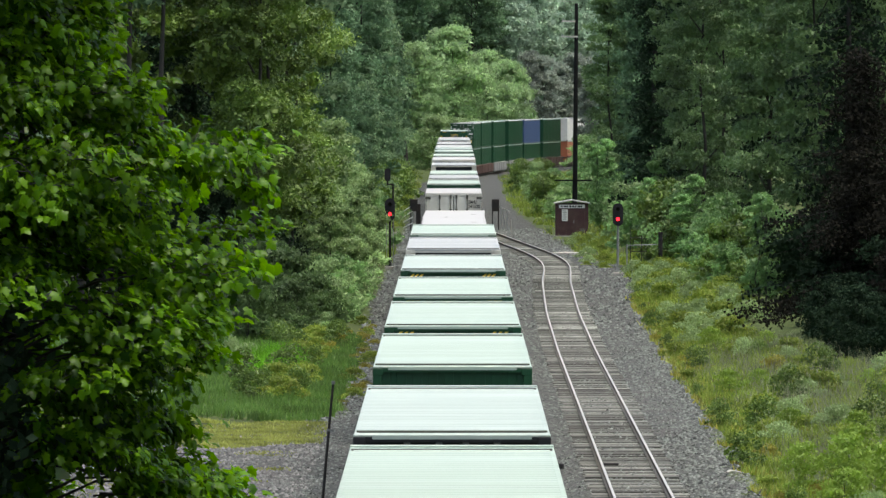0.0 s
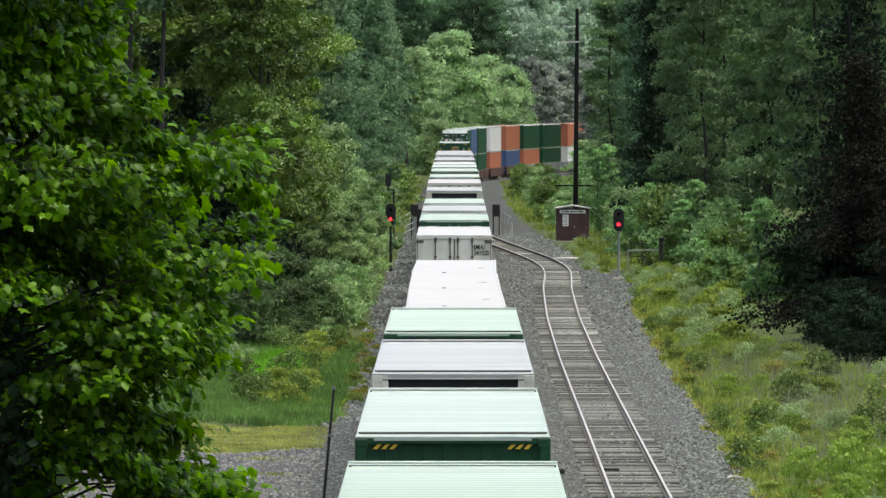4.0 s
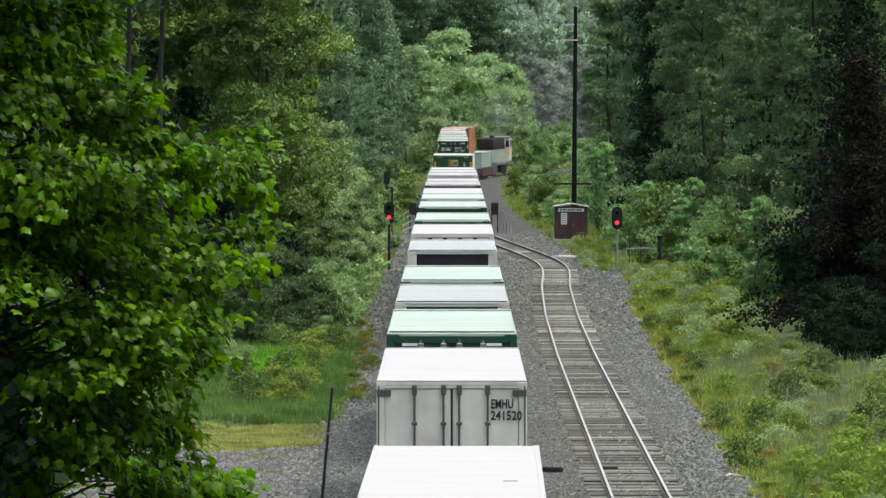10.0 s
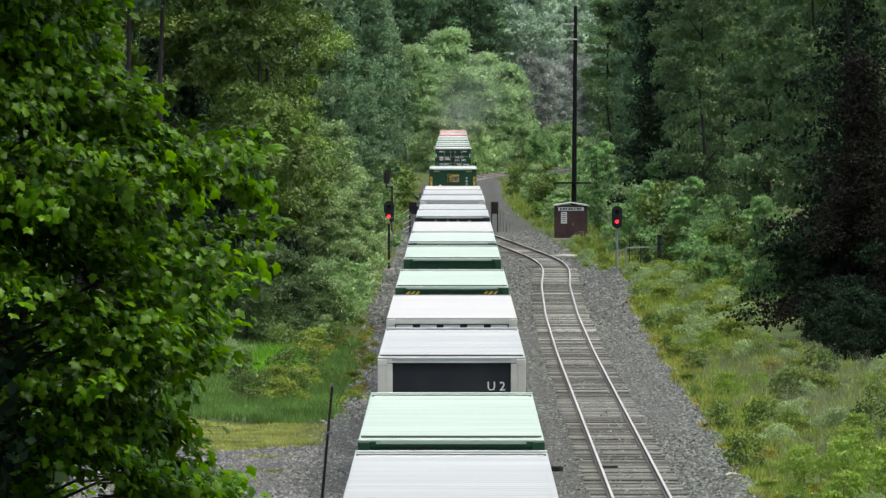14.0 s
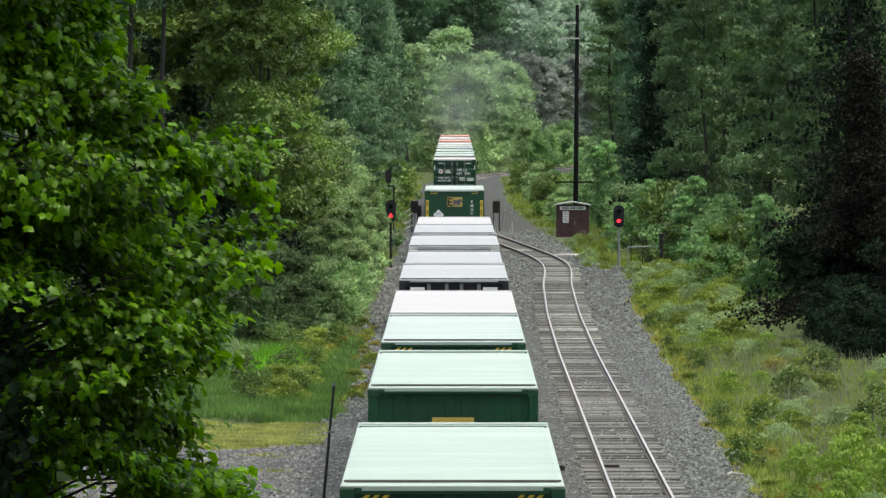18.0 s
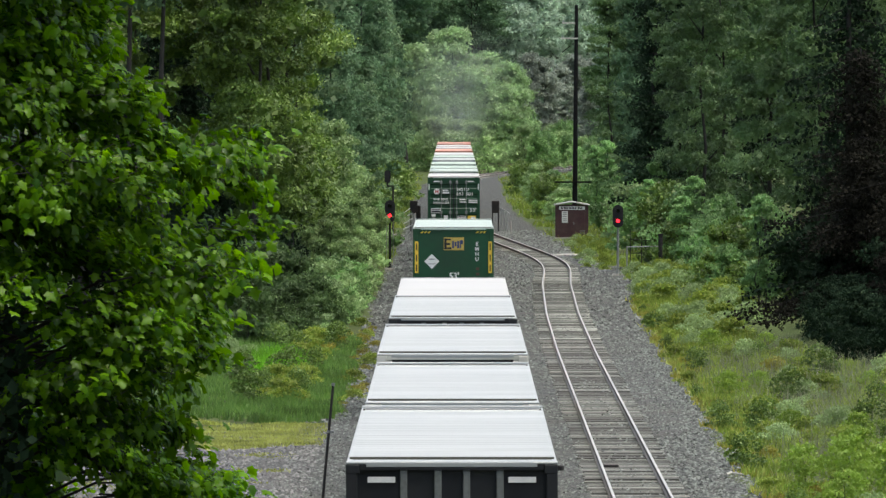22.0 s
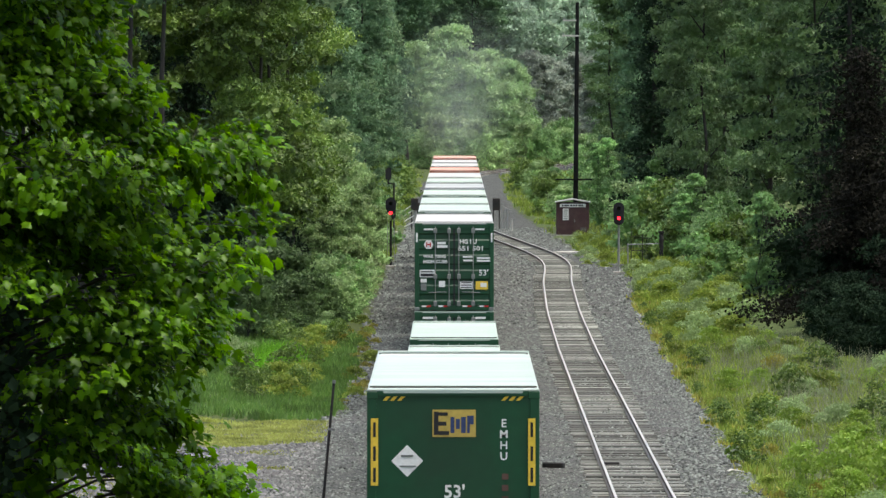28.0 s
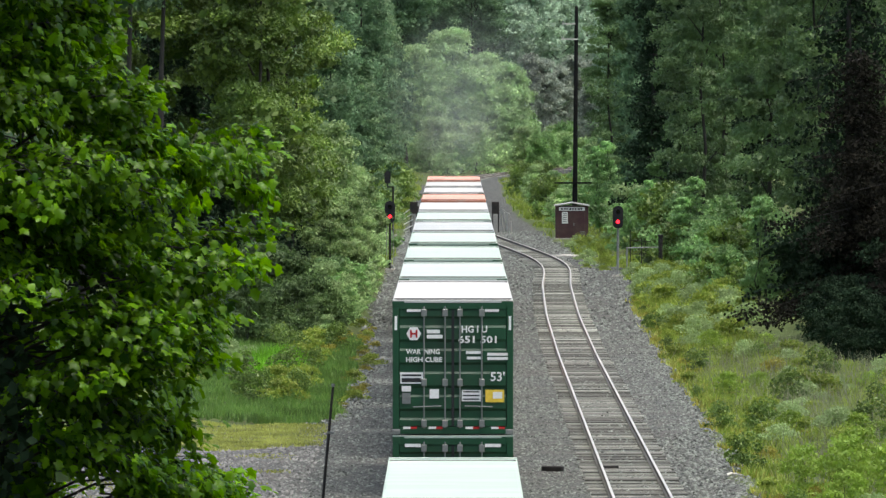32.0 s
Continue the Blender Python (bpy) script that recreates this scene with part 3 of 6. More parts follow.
def slot_doors(c, y, W2, high, paint, roof):
    """Pale end wall of broad panels parted by dark slots."""
    end_sills(c, y, W2, high, beige)
    part("end_header", boxes((-W2 + 0.14, W2 - 0.14, y + 0.004, y + 0.12, high - 0.128, high - 0.1), bevel=0.004), beige, c)
    part("end_backing", boxes((-W2 + 0.13, W2 - 0.13, y + 0.09, y + 0.12, 0.15, high - 0.13)), black_mark, c)
    for i in range(5):
        x = -0.94 + 0.47 * i
        part("end_panel", boxes((x - 0.165, x + 0.165, y + 0.03, y + 0.09, 0.18, high - 0.145), bevel=0.01), white_paint, c)
    for sg in (-1, 1):
        xa, xb = sorted((sg * 1.155, sg * 1.125))
        part("end_column", boxes((xa, xb, y + 0.02, y + 0.09, 0.18, high - 0.13)), beige, c)
    lg = part("emblem", boxes((-0.36, 0.34, y + 0.022, y + 0.03, high - 0.84, high - 0.34)), gold_mark, c, "gold emblem plate with dark blocks")
    part("emblem_block", boxes((-0.32, -0.1, y + 0.014, y + 0.022, high - 0.8, high - 0.4), (-0.05, 0.14, y + 0.014, y + 0.022, high - 0.8, high - 0.5)), navy_mark, lg)
    letters("reporting_mark", "F7", 0.86, high - 0.62, 0.26, y + 0.02, black_mark, c, 0.008)


END_STYLES = dict(nose=nose_end, smooth=smooth_end, dark_end=dark_end, posted=posted_end, green_doors=green_doors, grey_doors=grey_doors, slot_doors=slot_doors)


def hatch(c, y, W2, high):
    """Slanted yellow warning stripes at the upper corners."""
    for sg in (-1, 1):
        bm = bmesh.new()
        for i in range(3):
            x = sg * 0.89 - 0.17 + 0.11 * i
            v = [bm.verts.new((x + a, y + 0.018, z)) for a, z in ((0, high - 0.175), (0.06, high - 0.175), (0.12, high - 0.11), (0.06, high - 0.11))]
            bm.faces.new(v)
        part("warning_stripes", bm, yellow_mark, c, "yellow slanted warning stripes")


def white_corners(c, y, W2, high):
    bm = bmesh.new()
    for sg in (-1, 1):
        plate(bm, sg * 0.84, high - 0.23, 0.3, 0.055, y + 0.003)
        plate(bm, sg * (W2 - 0.07), high - 0.5, 0.055, 0.3, y - 0.002)
    part("corner_marks", bm, white_mark, c, "white reflective corner marks")


def low_marks(c, y, W2, high):
    bm = bmesh.new()
    for sg in (-1, 1):
        plate(bm, sg * 0.86, high - 0.22, 0.34, 0.07, y + 0.002)
    part("corner_marks", bm, white_mark, c, "white reflective marks")


def hub_marks(c, y, W2, high):
    """The lettering and labels on the green doors."""
    z = high
    bm = bmesh.new()
    bmesh.ops.create_circle(bm, cap_ends=True, segments=6, radius=0.16, matrix=Matrix.Translation((-0.84, y - 0.004, z - 0.73)) @ Matrix.Rotation(radians(90), 4, "X") @ Matrix.Rotation(radians(30), 4, "Z"))
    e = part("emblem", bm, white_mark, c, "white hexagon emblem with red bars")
    part("emblem_bars", boxes(*[(-0.84 + dx - 0.02, -0.84 + dx + 0.02, y - 0.012, y - 0.006, z - 0.81, z - 0.65) for dx in (-0.06, 0.06)], (-0.9, -0.78, y - 0.012, y - 0.006, z - 0.75, z - 0.71)), red_mark, e)
    part("emblem_lines", boxes((-0.56, -0.28, y - 0.008, y - 0.003, z - 0.72, z - 0.64), (-0.56, -0.22, y - 0.008, y - 0.003, z - 0.83, z - 0.75)), white_mark, c)
    letters("container_code", "HG I U", 0.46, z - 0.64, 0.2, y - 0.03, white_mark, c, 0.005, 0.55)
    letters("container_code", "651 501", 0.55, z - 0.86, 0.21, y - 0.03, white_mark, c, 0.005, 0.82)
    letters("warning_text", "WAR  NING", -0.64, z - 1.12, 0.145, y - 0.03, white_mark, c, 0.003, 0.72)
    letters("warning_text", "HIGH CUBE", -0.62, z - 1.29, 0.145, y - 0.03, white_mark, c, 0.004, 0.78)
    part("unread_lines", boxes(*[(a, b, y - 0.008, y - 0.004, z - q, z - q + 0.06) for a, b, q in ((0.28, 0.62, 1.16), (0.3, 0.64, 1.28), (0.74, 1.18, 1.20), (0.74, 1.18, 1.29))]), white_mark, c)
    letters("length_mark", "53'", 0.96, z - 1.66, 0.27, y - 0.006, white_mark, c, 0.003)
    s = part("label_plate", boxes((-1.13, -0.64, y - 0.01, y - 0.005, z - 1.8, z - 1.56)), white_mark, c)
    part("label_lines", boxes((-1.1, -0.68, y - 0.014, y - 0.0105, z - 1.64, z - 1.6), (-1.1, -0.68, y - 0.014, y - 0.0105, z - 1.77, z - 1.68)), black_mark, s)
    for a, b, c0, c1, mt in ((-1.1, -0.9, 1.97, 1.85, white_mark), (-1.09, -0.91, 2.23, 2.0, rod_steel), (-0.5, -0.3, 2.12, 1.92, white_mark), (0.19, 0.6, 2.18, 1.94, white_mark)):
        part("label_plate", boxes((a, b, y - 0.01, y - 0.005, z - c0, z - c1)), mt, c)
    part("label_lines", boxes(*[(0.22, 0.57, y - 0.014, y - 0.0105, z - q, z - q + 0.03) for q in (1.99, 2.07, 2.15)]), black_mark, c)
    o = part("label_plate", boxes((0.70, 1.1, y - 0.01, y - 0.005, z - 2.2, z - 1.93)), yellow_mark, c, "yellow label")
    part("label_emblem", boxes((0.86, 1.06, y - 0.014, y - 0.0105, z - 2.12, z - 1.98)), white_mark, o)
    bm, bm2 = bmesh.new(), bmesh.new()
    for x in (-1.03, -0.48, 0.31, 0.86):
        plate(bm, x + 0.04, z - 2.75, 0.16, 0.05, y + 0.004)
        plate(bm2, x + 0.19, z - 2.75, 0.14, 0.05, y + 0.004)
    part("reflector", bm, white_mark, c)
    part("reflector", bm2, red_mark, c)


def emp_marks(c, y, W2, high):
    """Gold emblem, yellow side strips, white diamond and the length mark."""
    z = high
    lg = part("emblem", boxes((-0.31, 0.34, y + 0.02, y + 0.032, z - 0.72, z - 0.31)), gold_mark, c, "gold emblem plate with dark letters blocked in")
    part("emblem_block", boxes((-0.29, -0.22, y + 0.014, y + 0.02, z - 0.69, z - 0.34), (-0.22, -0.08, y + 0.014, y + 0.02, z - 0.40, z - 0.35), (-0.22, -0.1, y + 0.014, y + 0.02, z - 0.55, z - 0.49), (-0.22, -0.06, y + 0.014, y + 0.02, z - 0.69, z - 0.63)), black_mark, lg)
    part("emblem_block", boxes((-0.04, 0.02, y + 0.014, y + 0.02, z - 0.66, z - 0.42), (0.04, 0.1, y + 0.014, y + 0.02, z - 0.60, z - 0.45), (0.12, 0.19, y + 0.014, y + 0.02, z - 0.66, z - 0.42), (0.21, 0.25, y + 0.014, y + 0.02, z - 0.66, z - 0.40), (0.25, 0.31, y + 0.014, y + 0.02, z - 0.53, z - 0.40)), navy_mark, lg)
    for sg in (-1, 1):
        p = part("side_strip", boxes((sg * 1.18 - 0.055, sg * 1.18 + 0.055, y - 0.006, y - 0.001, z - 1.45, z - 0.44)), yellow_mark, c, "yellow upright lettered strip")
        for a, b in ((0.72, 0.5), (1.08, 0.86), (1.4, 1.18)):
            part("strip_line", boxes((sg * 1.18 - 0.02, sg * 1.18 + 0.02, y - 0.01, y - 0.0065, z - a, z - b)), black_mark, p)
    bm = bmesh.new()
    bm.faces.new([bm.verts.new((-0.69 + a, y + 0.026, z - 1.08 + b)) for a, b in ((0, -0.24), (0.24, 0), (0, 0.24), (-0.24, 0))])
    d = part("placard", bm, white_mark, c, "white diamond placard")
    part("placard_lines", boxes((-0.78, -0.6, y + 0.018, y + 0.0255, z - 1.02, z - 0.99), (-0.8, -0.56, y + 0.018, y + 0.0255, z - 1.17, z - 1.15)), rod_steel, d)
    letters("length_mark", "53'", 0.02, z - 1.55, 0.27, y + 0.024, white_mark, c, 0.006)
    for i, ch in enumerate("EMHU"):
        letters("reporting_mark", ch, 0.76, z - 0.52 - 0.165 * i, 0.17, y + 0.024, white_mark, c, 0.003)
    part("unread_lines", boxes(*[(0.73, 0.83, y + 0.02, y + 0.026, z - 1.36 - 0.17 * i, z - 1.27 - 0.17 * i) for i in range(6)]), brown_car, c)
    part("lower_plate", boxes((-0.24, 0.24, y + 0.02, y + 0.026, z - 2.2, z - 2.1)), white_mark, c)


def em_marks(c, y, W2, high):
    letters("container_code", "EMHU", 0.87, high - 0.42, 0.22, y - 0.004, black_mark, c, 0.006, 0.38)
    letters("container_code", "241520", 0.94, high - 0.62, 0.22, y - 0.004, black_mark, c, 0.006, 0.54)


def dark_marks(c, y, W2, high):
    letters("reporting_mark", "U 2", 0.78, high - 0.52, 0.22, y + 0.066, white_mark, c, 0.002)


def green_plate(c, y, W2, high):
    part("emblem", boxes((-0.32, 0.32, y + 0.02, y + 0.03, high - 0.86, high - 0.46)), gold_mark, c)


EXTRAS = dict(hatch=hatch, white_corners=white_corners, hub=hub_marks, emp=emp_marks, em=em_marks, u2=dark_marks, low_marks=low_marks, plate=green_plate)


def well_car(name, paint, label):
    """One unit of an articulated well car: sills, ends, floor and the truck under its near end."""
    w = tagged(empty(name), label, "well car")
    for sg in (-1, 1):
        xa, xb = sorted((sg * 1.36, sg * 1.5))
        part("side_sill", boxes((xa, xb, -8.9, 8.9, 0.28, 1.18), bevel=0.03), paint, w)
        part("top_chord", boxes((min(sg * 1.33, sg * 1.52), max(sg * 1.33, sg * 1.52), -8.9, 8.9, 1.18, 1.26), bevel=0.02), paint, w)
        for y in np.arange(-7.5, 8, 2.5):
            part("side_post", boxes((min(sg * 1.5, sg * 1.56), max(sg * 1.5, sg * 1.56), y - 0.06, y + 0.06, 0.3, 1.18)), paint, w)
    for y in (-8.55, 8.55):
        part("end_deck", boxes((-1.36, 1.36, y - 0.35, y + 0.35, 0.95, 1.14), bevel=0.02), paint, w)
    part("well_floor", boxes((-1.36, 1.36, -8.2, 8.2, 0.17, 0.26)), paint, w)
    t = part("truck", boxes((-0.98, -0.82, -10.35, -8.55, 0.32, 0.62), (0.82, 0.98, -10.35, -8.55, 0.32, 0.62), (-0.82, 0.82, -9.6, -9.3, 0.35, 0.7), bevel=0.03), black_iron, w)
    for y in (-10.2, -8.7):
        part("axle", tubes(((-1.05, y, 0.42), (1.05, y, 0.42), 0.07)), black_iron, t)
        for sg in (-1, 1):
            part("wheel", tubes(((sg * 0.69, y, 0.42), (sg * 0.82, y, 0.42), 0.42), sides=20), rod_steel, t)
    part("drawbar", boxes((-0.2, 0.2, -10.6, -8.6, 0.7, 0.95)), black_iron, w)
    return w


def trailer(name, label):
    """A white road trailer with its rear doors towards -y."""
    c = tagged(empty(name), label, "trailer")
    L2, W2, lo, hi = 8.71, 1.295, 0.95, 3.95
    for sg in (-1, 1):
        part("side_panel", boxes((min(sg * W2, sg * (W2 - 0.04)), max(sg * W2, sg * (W2 - 0.04)), -L2, L2, lo, hi - 0.05)), white_paint, c)
        part("top_rail", boxes((min(sg * (W2 + 0.008), sg * (W2 - 0.08)), max(sg * (W2 + 0.008), sg * (W2 - 0.08)), -L2 - 0.004, L2, hi - 0.05, hi), bevel=0.012), white_roof, c)
        part("door", boxes((min(sg * 0.01, sg * (W2 - 0.06)), max(sg * 0.01, sg * (W2 - 0.06)), -L2 - 0.02, -L2 + 0.03, lo + 0.1, hi - 0.06)), white_paint, c)
        part("landing_leg", boxes((sg * 0.75 - 0.06, sg * 0.75 + 0.06, 4.4, 4.55, 0.15, lo)), black_iron, c)
        for y in (-6.6, -5.3):
            wh = part("wheel", tubes(((sg * 0.72, y, 0.5), (sg * 1.24, y, 0.5), 0.5), sides=18), tyre_rubber, c)
            part("hub", tubes(((sg * 1.2, y, 0.5), (sg * 1.26, y, 0.5), 0.2), sides=12), rod_steel, wh)
    part("door_header", boxes((-W2 + 0.07, W2 - 0.07, -L2 - 0.012, -L2 + 0.04, hi - 0.058, hi - 0.012)), white_roof, c)
    part("front_wall", boxes((-W2 + 0.04, W2 - 0.04, L2 - 0.05, L2, lo, hi - 0.05)), white_paint, c)
    part("floor", boxes((-W2 + 0.04, W2 - 0.04, -L2, L2 - 0.05, lo, lo + 0.12)), black_iron, c)
    bm = bmesh.new()
    ys = [-L2 + 0.01 + 1.45 * i for i in range(13)]
    rows = [[bm.verts.new((x, y, hi - 0.010 + 0.005 * (i % 2))) for x in (-W2 + 0.07, 0, W2 - 0.07)] for i, y in enumerate(ys)]
    for p, q in zip(rows, rows[1:]):
        for k in (0, 1):
            bm.faces.new((p[k], p[k + 1], q[k + 1], q[k]))
    part("roof_panel", bm, white_roof, c)
    part("roof_patch", boxes((-0.36, -0.24, -L2 + 0.5, -L2 + 0.66, hi - 0.02, hi + 0.008)), rod_steel, c)
    part("roof_scuff", boxes((0.72, 0.92, -2.0, -1.9, hi - 0.02, hi + 0.004)), grey_car, c)
    part("running_gear", boxes((-0.5, -0.38, -7.4, -4.4, 0.6, lo), (0.38, 0.5, -7.4, -4.4, 0.6, lo)), black_iron, c)
    return c


def spine_car(name, label):
    w = tagged(empty(name), label, "spine car")
    part("spine", boxes((-0.3, 0.3, -8.7, 8.7, 0.55, 1.0), bevel=0.03), brown_car, w)
    for y in (-6.0, 5.6):
        part("deck_plate", boxes((-1.35, 1.35, y - 2.0, y + (2.0 if y < 0 else 0.6), 1.0, 1.08)), brown_car, w)
    part("hitch", boxes((-0.35, 0.35, 6.4, 7.2, 1.0, 2.0), bevel=0.05), black_iron, w)
    t = part("truck", boxes((-0.98, -0.82, -9.7, -7.9, 0.32, 0.62), (0.82, 0.98, -9.7, -7.9, 0.32, 0.62), (-0.82, 0.82, -8.95, -8.65, 0.35, 0.6), bevel=0.03), black_iron, w)
    for y in (-9.55, -8.05):
        for sg in (-1, 1):
            part("wheel", tubes(((sg * 0.69, y, 0.42), (sg * 0.82, y, 0.42), 0.42), sides=20), rod_steel, t)
    return w


def ride(thing, near, z):
    """Put a thing in the train with its near end that far down the line at the start."""
    TRAIN.append((thing, near + LONG / 2, z))


STORE = {}


def made(key, build):
    """The first of a kind is built, later ones are copies."""
    if key not in STORE:
        STORE[key] = build()
        return STORE[key]
    return copy_thing(STORE[key], Matrix.Identity(4))


PAINTS = dict(green=(green, "dark green"), dark=(dark_green, "blackish green"), white=(white_paint, "white"), beige=(beige, "pale beige"), orange=(orange, "orange"), blue=(blue, "blue"), sage=(sage, "pale sage green"))
ROOFS = dict(pearl=(pearl_roof, "pale silvery green"), mint=(mint_roof, "pale mint"), silver=(silver_roof, "silver grey"), white=(white_roof, "white"), orange=(orange_roof, "faded orange"))
END_WORDS = dict(nose="ribbed closed end", smooth="smooth closed end", dark_end="recessed black end", posted="dark stiffened end",
                 green_doors="corrugated double doors", grey_doors="pale double doors", slot_doors="slotted panel end")

# near end at the start, upper box (paint, roof, end, extras), lower box's height and paint
STACKS = (
    (61.0, ("green", "mint", "nose", ()), 2.9, "green"),
    (79.5, ("green", "mint", "nose", ()), 2.9, "green"),
    (98.3, ("green", "pearl", "posted", ("low_marks",)), 2.9, "dark"),
    (122.0, ("green", "mint", "nose", ()), 2.9, "green"),
    (142.3, ("green", "mint", "nose", ("hatch",)), 2.9, "green"),
    (162.3, ("green", "mint", "nose", ("hatch",)), 2.9, "green"),
    (185.0, ("green", "pearl", "nose", ("hatch",)), 2.9, "green"),
    (205.6, ("white", "silver", "dark_end", ()), 2.95, "green"),
    (225.4, ("green", "mint", "nose", ()), 2.95, "dark"),
    (343.2, ("beige", "white", "grey_doors", ("em",)), 2.45, "green"),
    (363.5, ("green", "mint", "green_doors", ("white_corners",)), 2.59, "green"),
    (384.7, ("beige", "silver", "dark_end", ()), 2.59, "green"),
    (403.8, ("green", "mint", "nose", ()), 2.59, "green"),
    (431.0, ("beige", "silver", "dark_end", ("u2",)), 2.75, "beige"),
    (448.5, ("white", "white", "slot_doors", ()), 2.9, "green"),
    (471.5, ("green", "mint", "nose", ("hatch",)), 2.9, "green"),
    (499.4, ("green", "mint", "nose", ("plate",)), 2.9, "green"),
    (519.8, ("green", "pearl", "nose", ("hatch",)), 2.9, "green"),
    (537.0, ("white", "white", "smooth", ()), 2.9, "green"),
    (562.5, ("green", "silver", "posted", ("low_marks",)), 2.9, "dark"),
    (582.3, ("beige", "silver", "dark_end", ()), 2.79, "green"),
    (599.2, ("beige", "silver", "dark_end", ()), 2.9, "green"),
    (622.5, ("beige", "silver", "posted", ()), 2.8, "green"),
    (641.5, ("white", "white", "smooth", ()), 2.7, "white"),
    (711.8, ("green", "pearl", "smooth", ("hatch", "emp")), 2.9, "green"),
    (846.0, ("green", "white", "green_doors", ("white_corners", "hub")), 2.9, "green"),
    (864.5, ("green", "pearl", "nose", ("hatch",)), 2.9, "green"),
    (884.0, ("green", "mint", "nose", ()), 2.9, "green"),
    (904.5, ("green", "mint", "nose", ()), 2.9, "green"),
    (922.5, ("blue", "silver", "nose", ()), 2.9, "green"),
    (941.5, ("green", "mint", "nose", ()), 2.9, "green"),
    (963.5, ("white", "white", "smooth", ()), 2.9, "orange"),
    (986.5, ("orange", "orange", "nose", ()), 2.9, "blue"),
    (1007.0, ("green", "white", "nose", ()), 2.9, "orange"),
    (1027.0, ("green", "white", "nose", ()), 2.9, "green"),
    (1049.0, ("orange", "orange", "nose", ()), 2.9, "white"),
)
# near end, height, paint, roof, end, extras of boxes that ride alone in a well
SINGLES = (
    (663.0, 2.9, "green", "mint", "nose", ()),
    (687.0, 2.9, "green", "mint", "nose", ()),
    (745.0, 2.9, "green", "mint", "nose", ()),
    (775.5, 2.9, "orange", "orange", "nose", ()),
    (796.0, 2.9, "green", "mint", "green_doors", ("low_marks",)),
    (820.3, 2.9, "green", "mint", "green_doors", ("low_marks",)),
    (1080.0, 2.75, "sage", "mint", "smooth", ()),
)
FLOOR = 0.275


def a_box(paint, roof, end, extras, high):
    def build():
        words = PAINTS[paint][1] + " container with " + ROOFS[roof][1] + " roof, " + END_WORDS[end]
        ob = container("freight_container", words, PAINTS[paint][0], ROOFS[roof][0], end, high, ribs=roof != "white" or paint == "green", extras=extras)
        return tagged(ob, group="containers of the train")
    return made((paint, roof, end, extras, high), build)


def a_well(i):
    paint, words = ((brown_car, "rusty brown"), (grey_car, "weathered grey"))[i]
    return made(("well", i), lambda: tagged(well_car("well_car", paint, words + " well car unit on steel wheels"), group="cars of the train"))


for i, (near, top, low_high, low_paint) in enumerate(STACKS):
    ride(a_well((i // 3) % 2), near, 0.0)
    ride(a_box(low_paint, "mint", *(("green_doors", ("low_marks",)) if "hub" in top[3] else ("nose", ())), low_high), near, FLOOR)
    ride(a_box(*top, 2.9), near, FLOOR + low_high + 0.01)
for i, (near, high, *rest) in enumerate(SINGLES):
    ride(a_well(i % 2), near, 0.0)
    ride(a_box(rest[0], rest[1], rest[2], rest[3], high), near, FLOOR)
for i in range(5):
    ride(made("spine", lambda: tagged(spine_car("spine_car", "brown spine car unit carrying a road trailer"), group="cars of the train")), 245.5 + 17.5 * i, 0.0)
    ride(made("trailer", lambda: tagged(trailer("road_trailer", "white box trailer riding on a spine car"), group="trailers of the train")), 245.5 + 17.5 * i, 1.085)


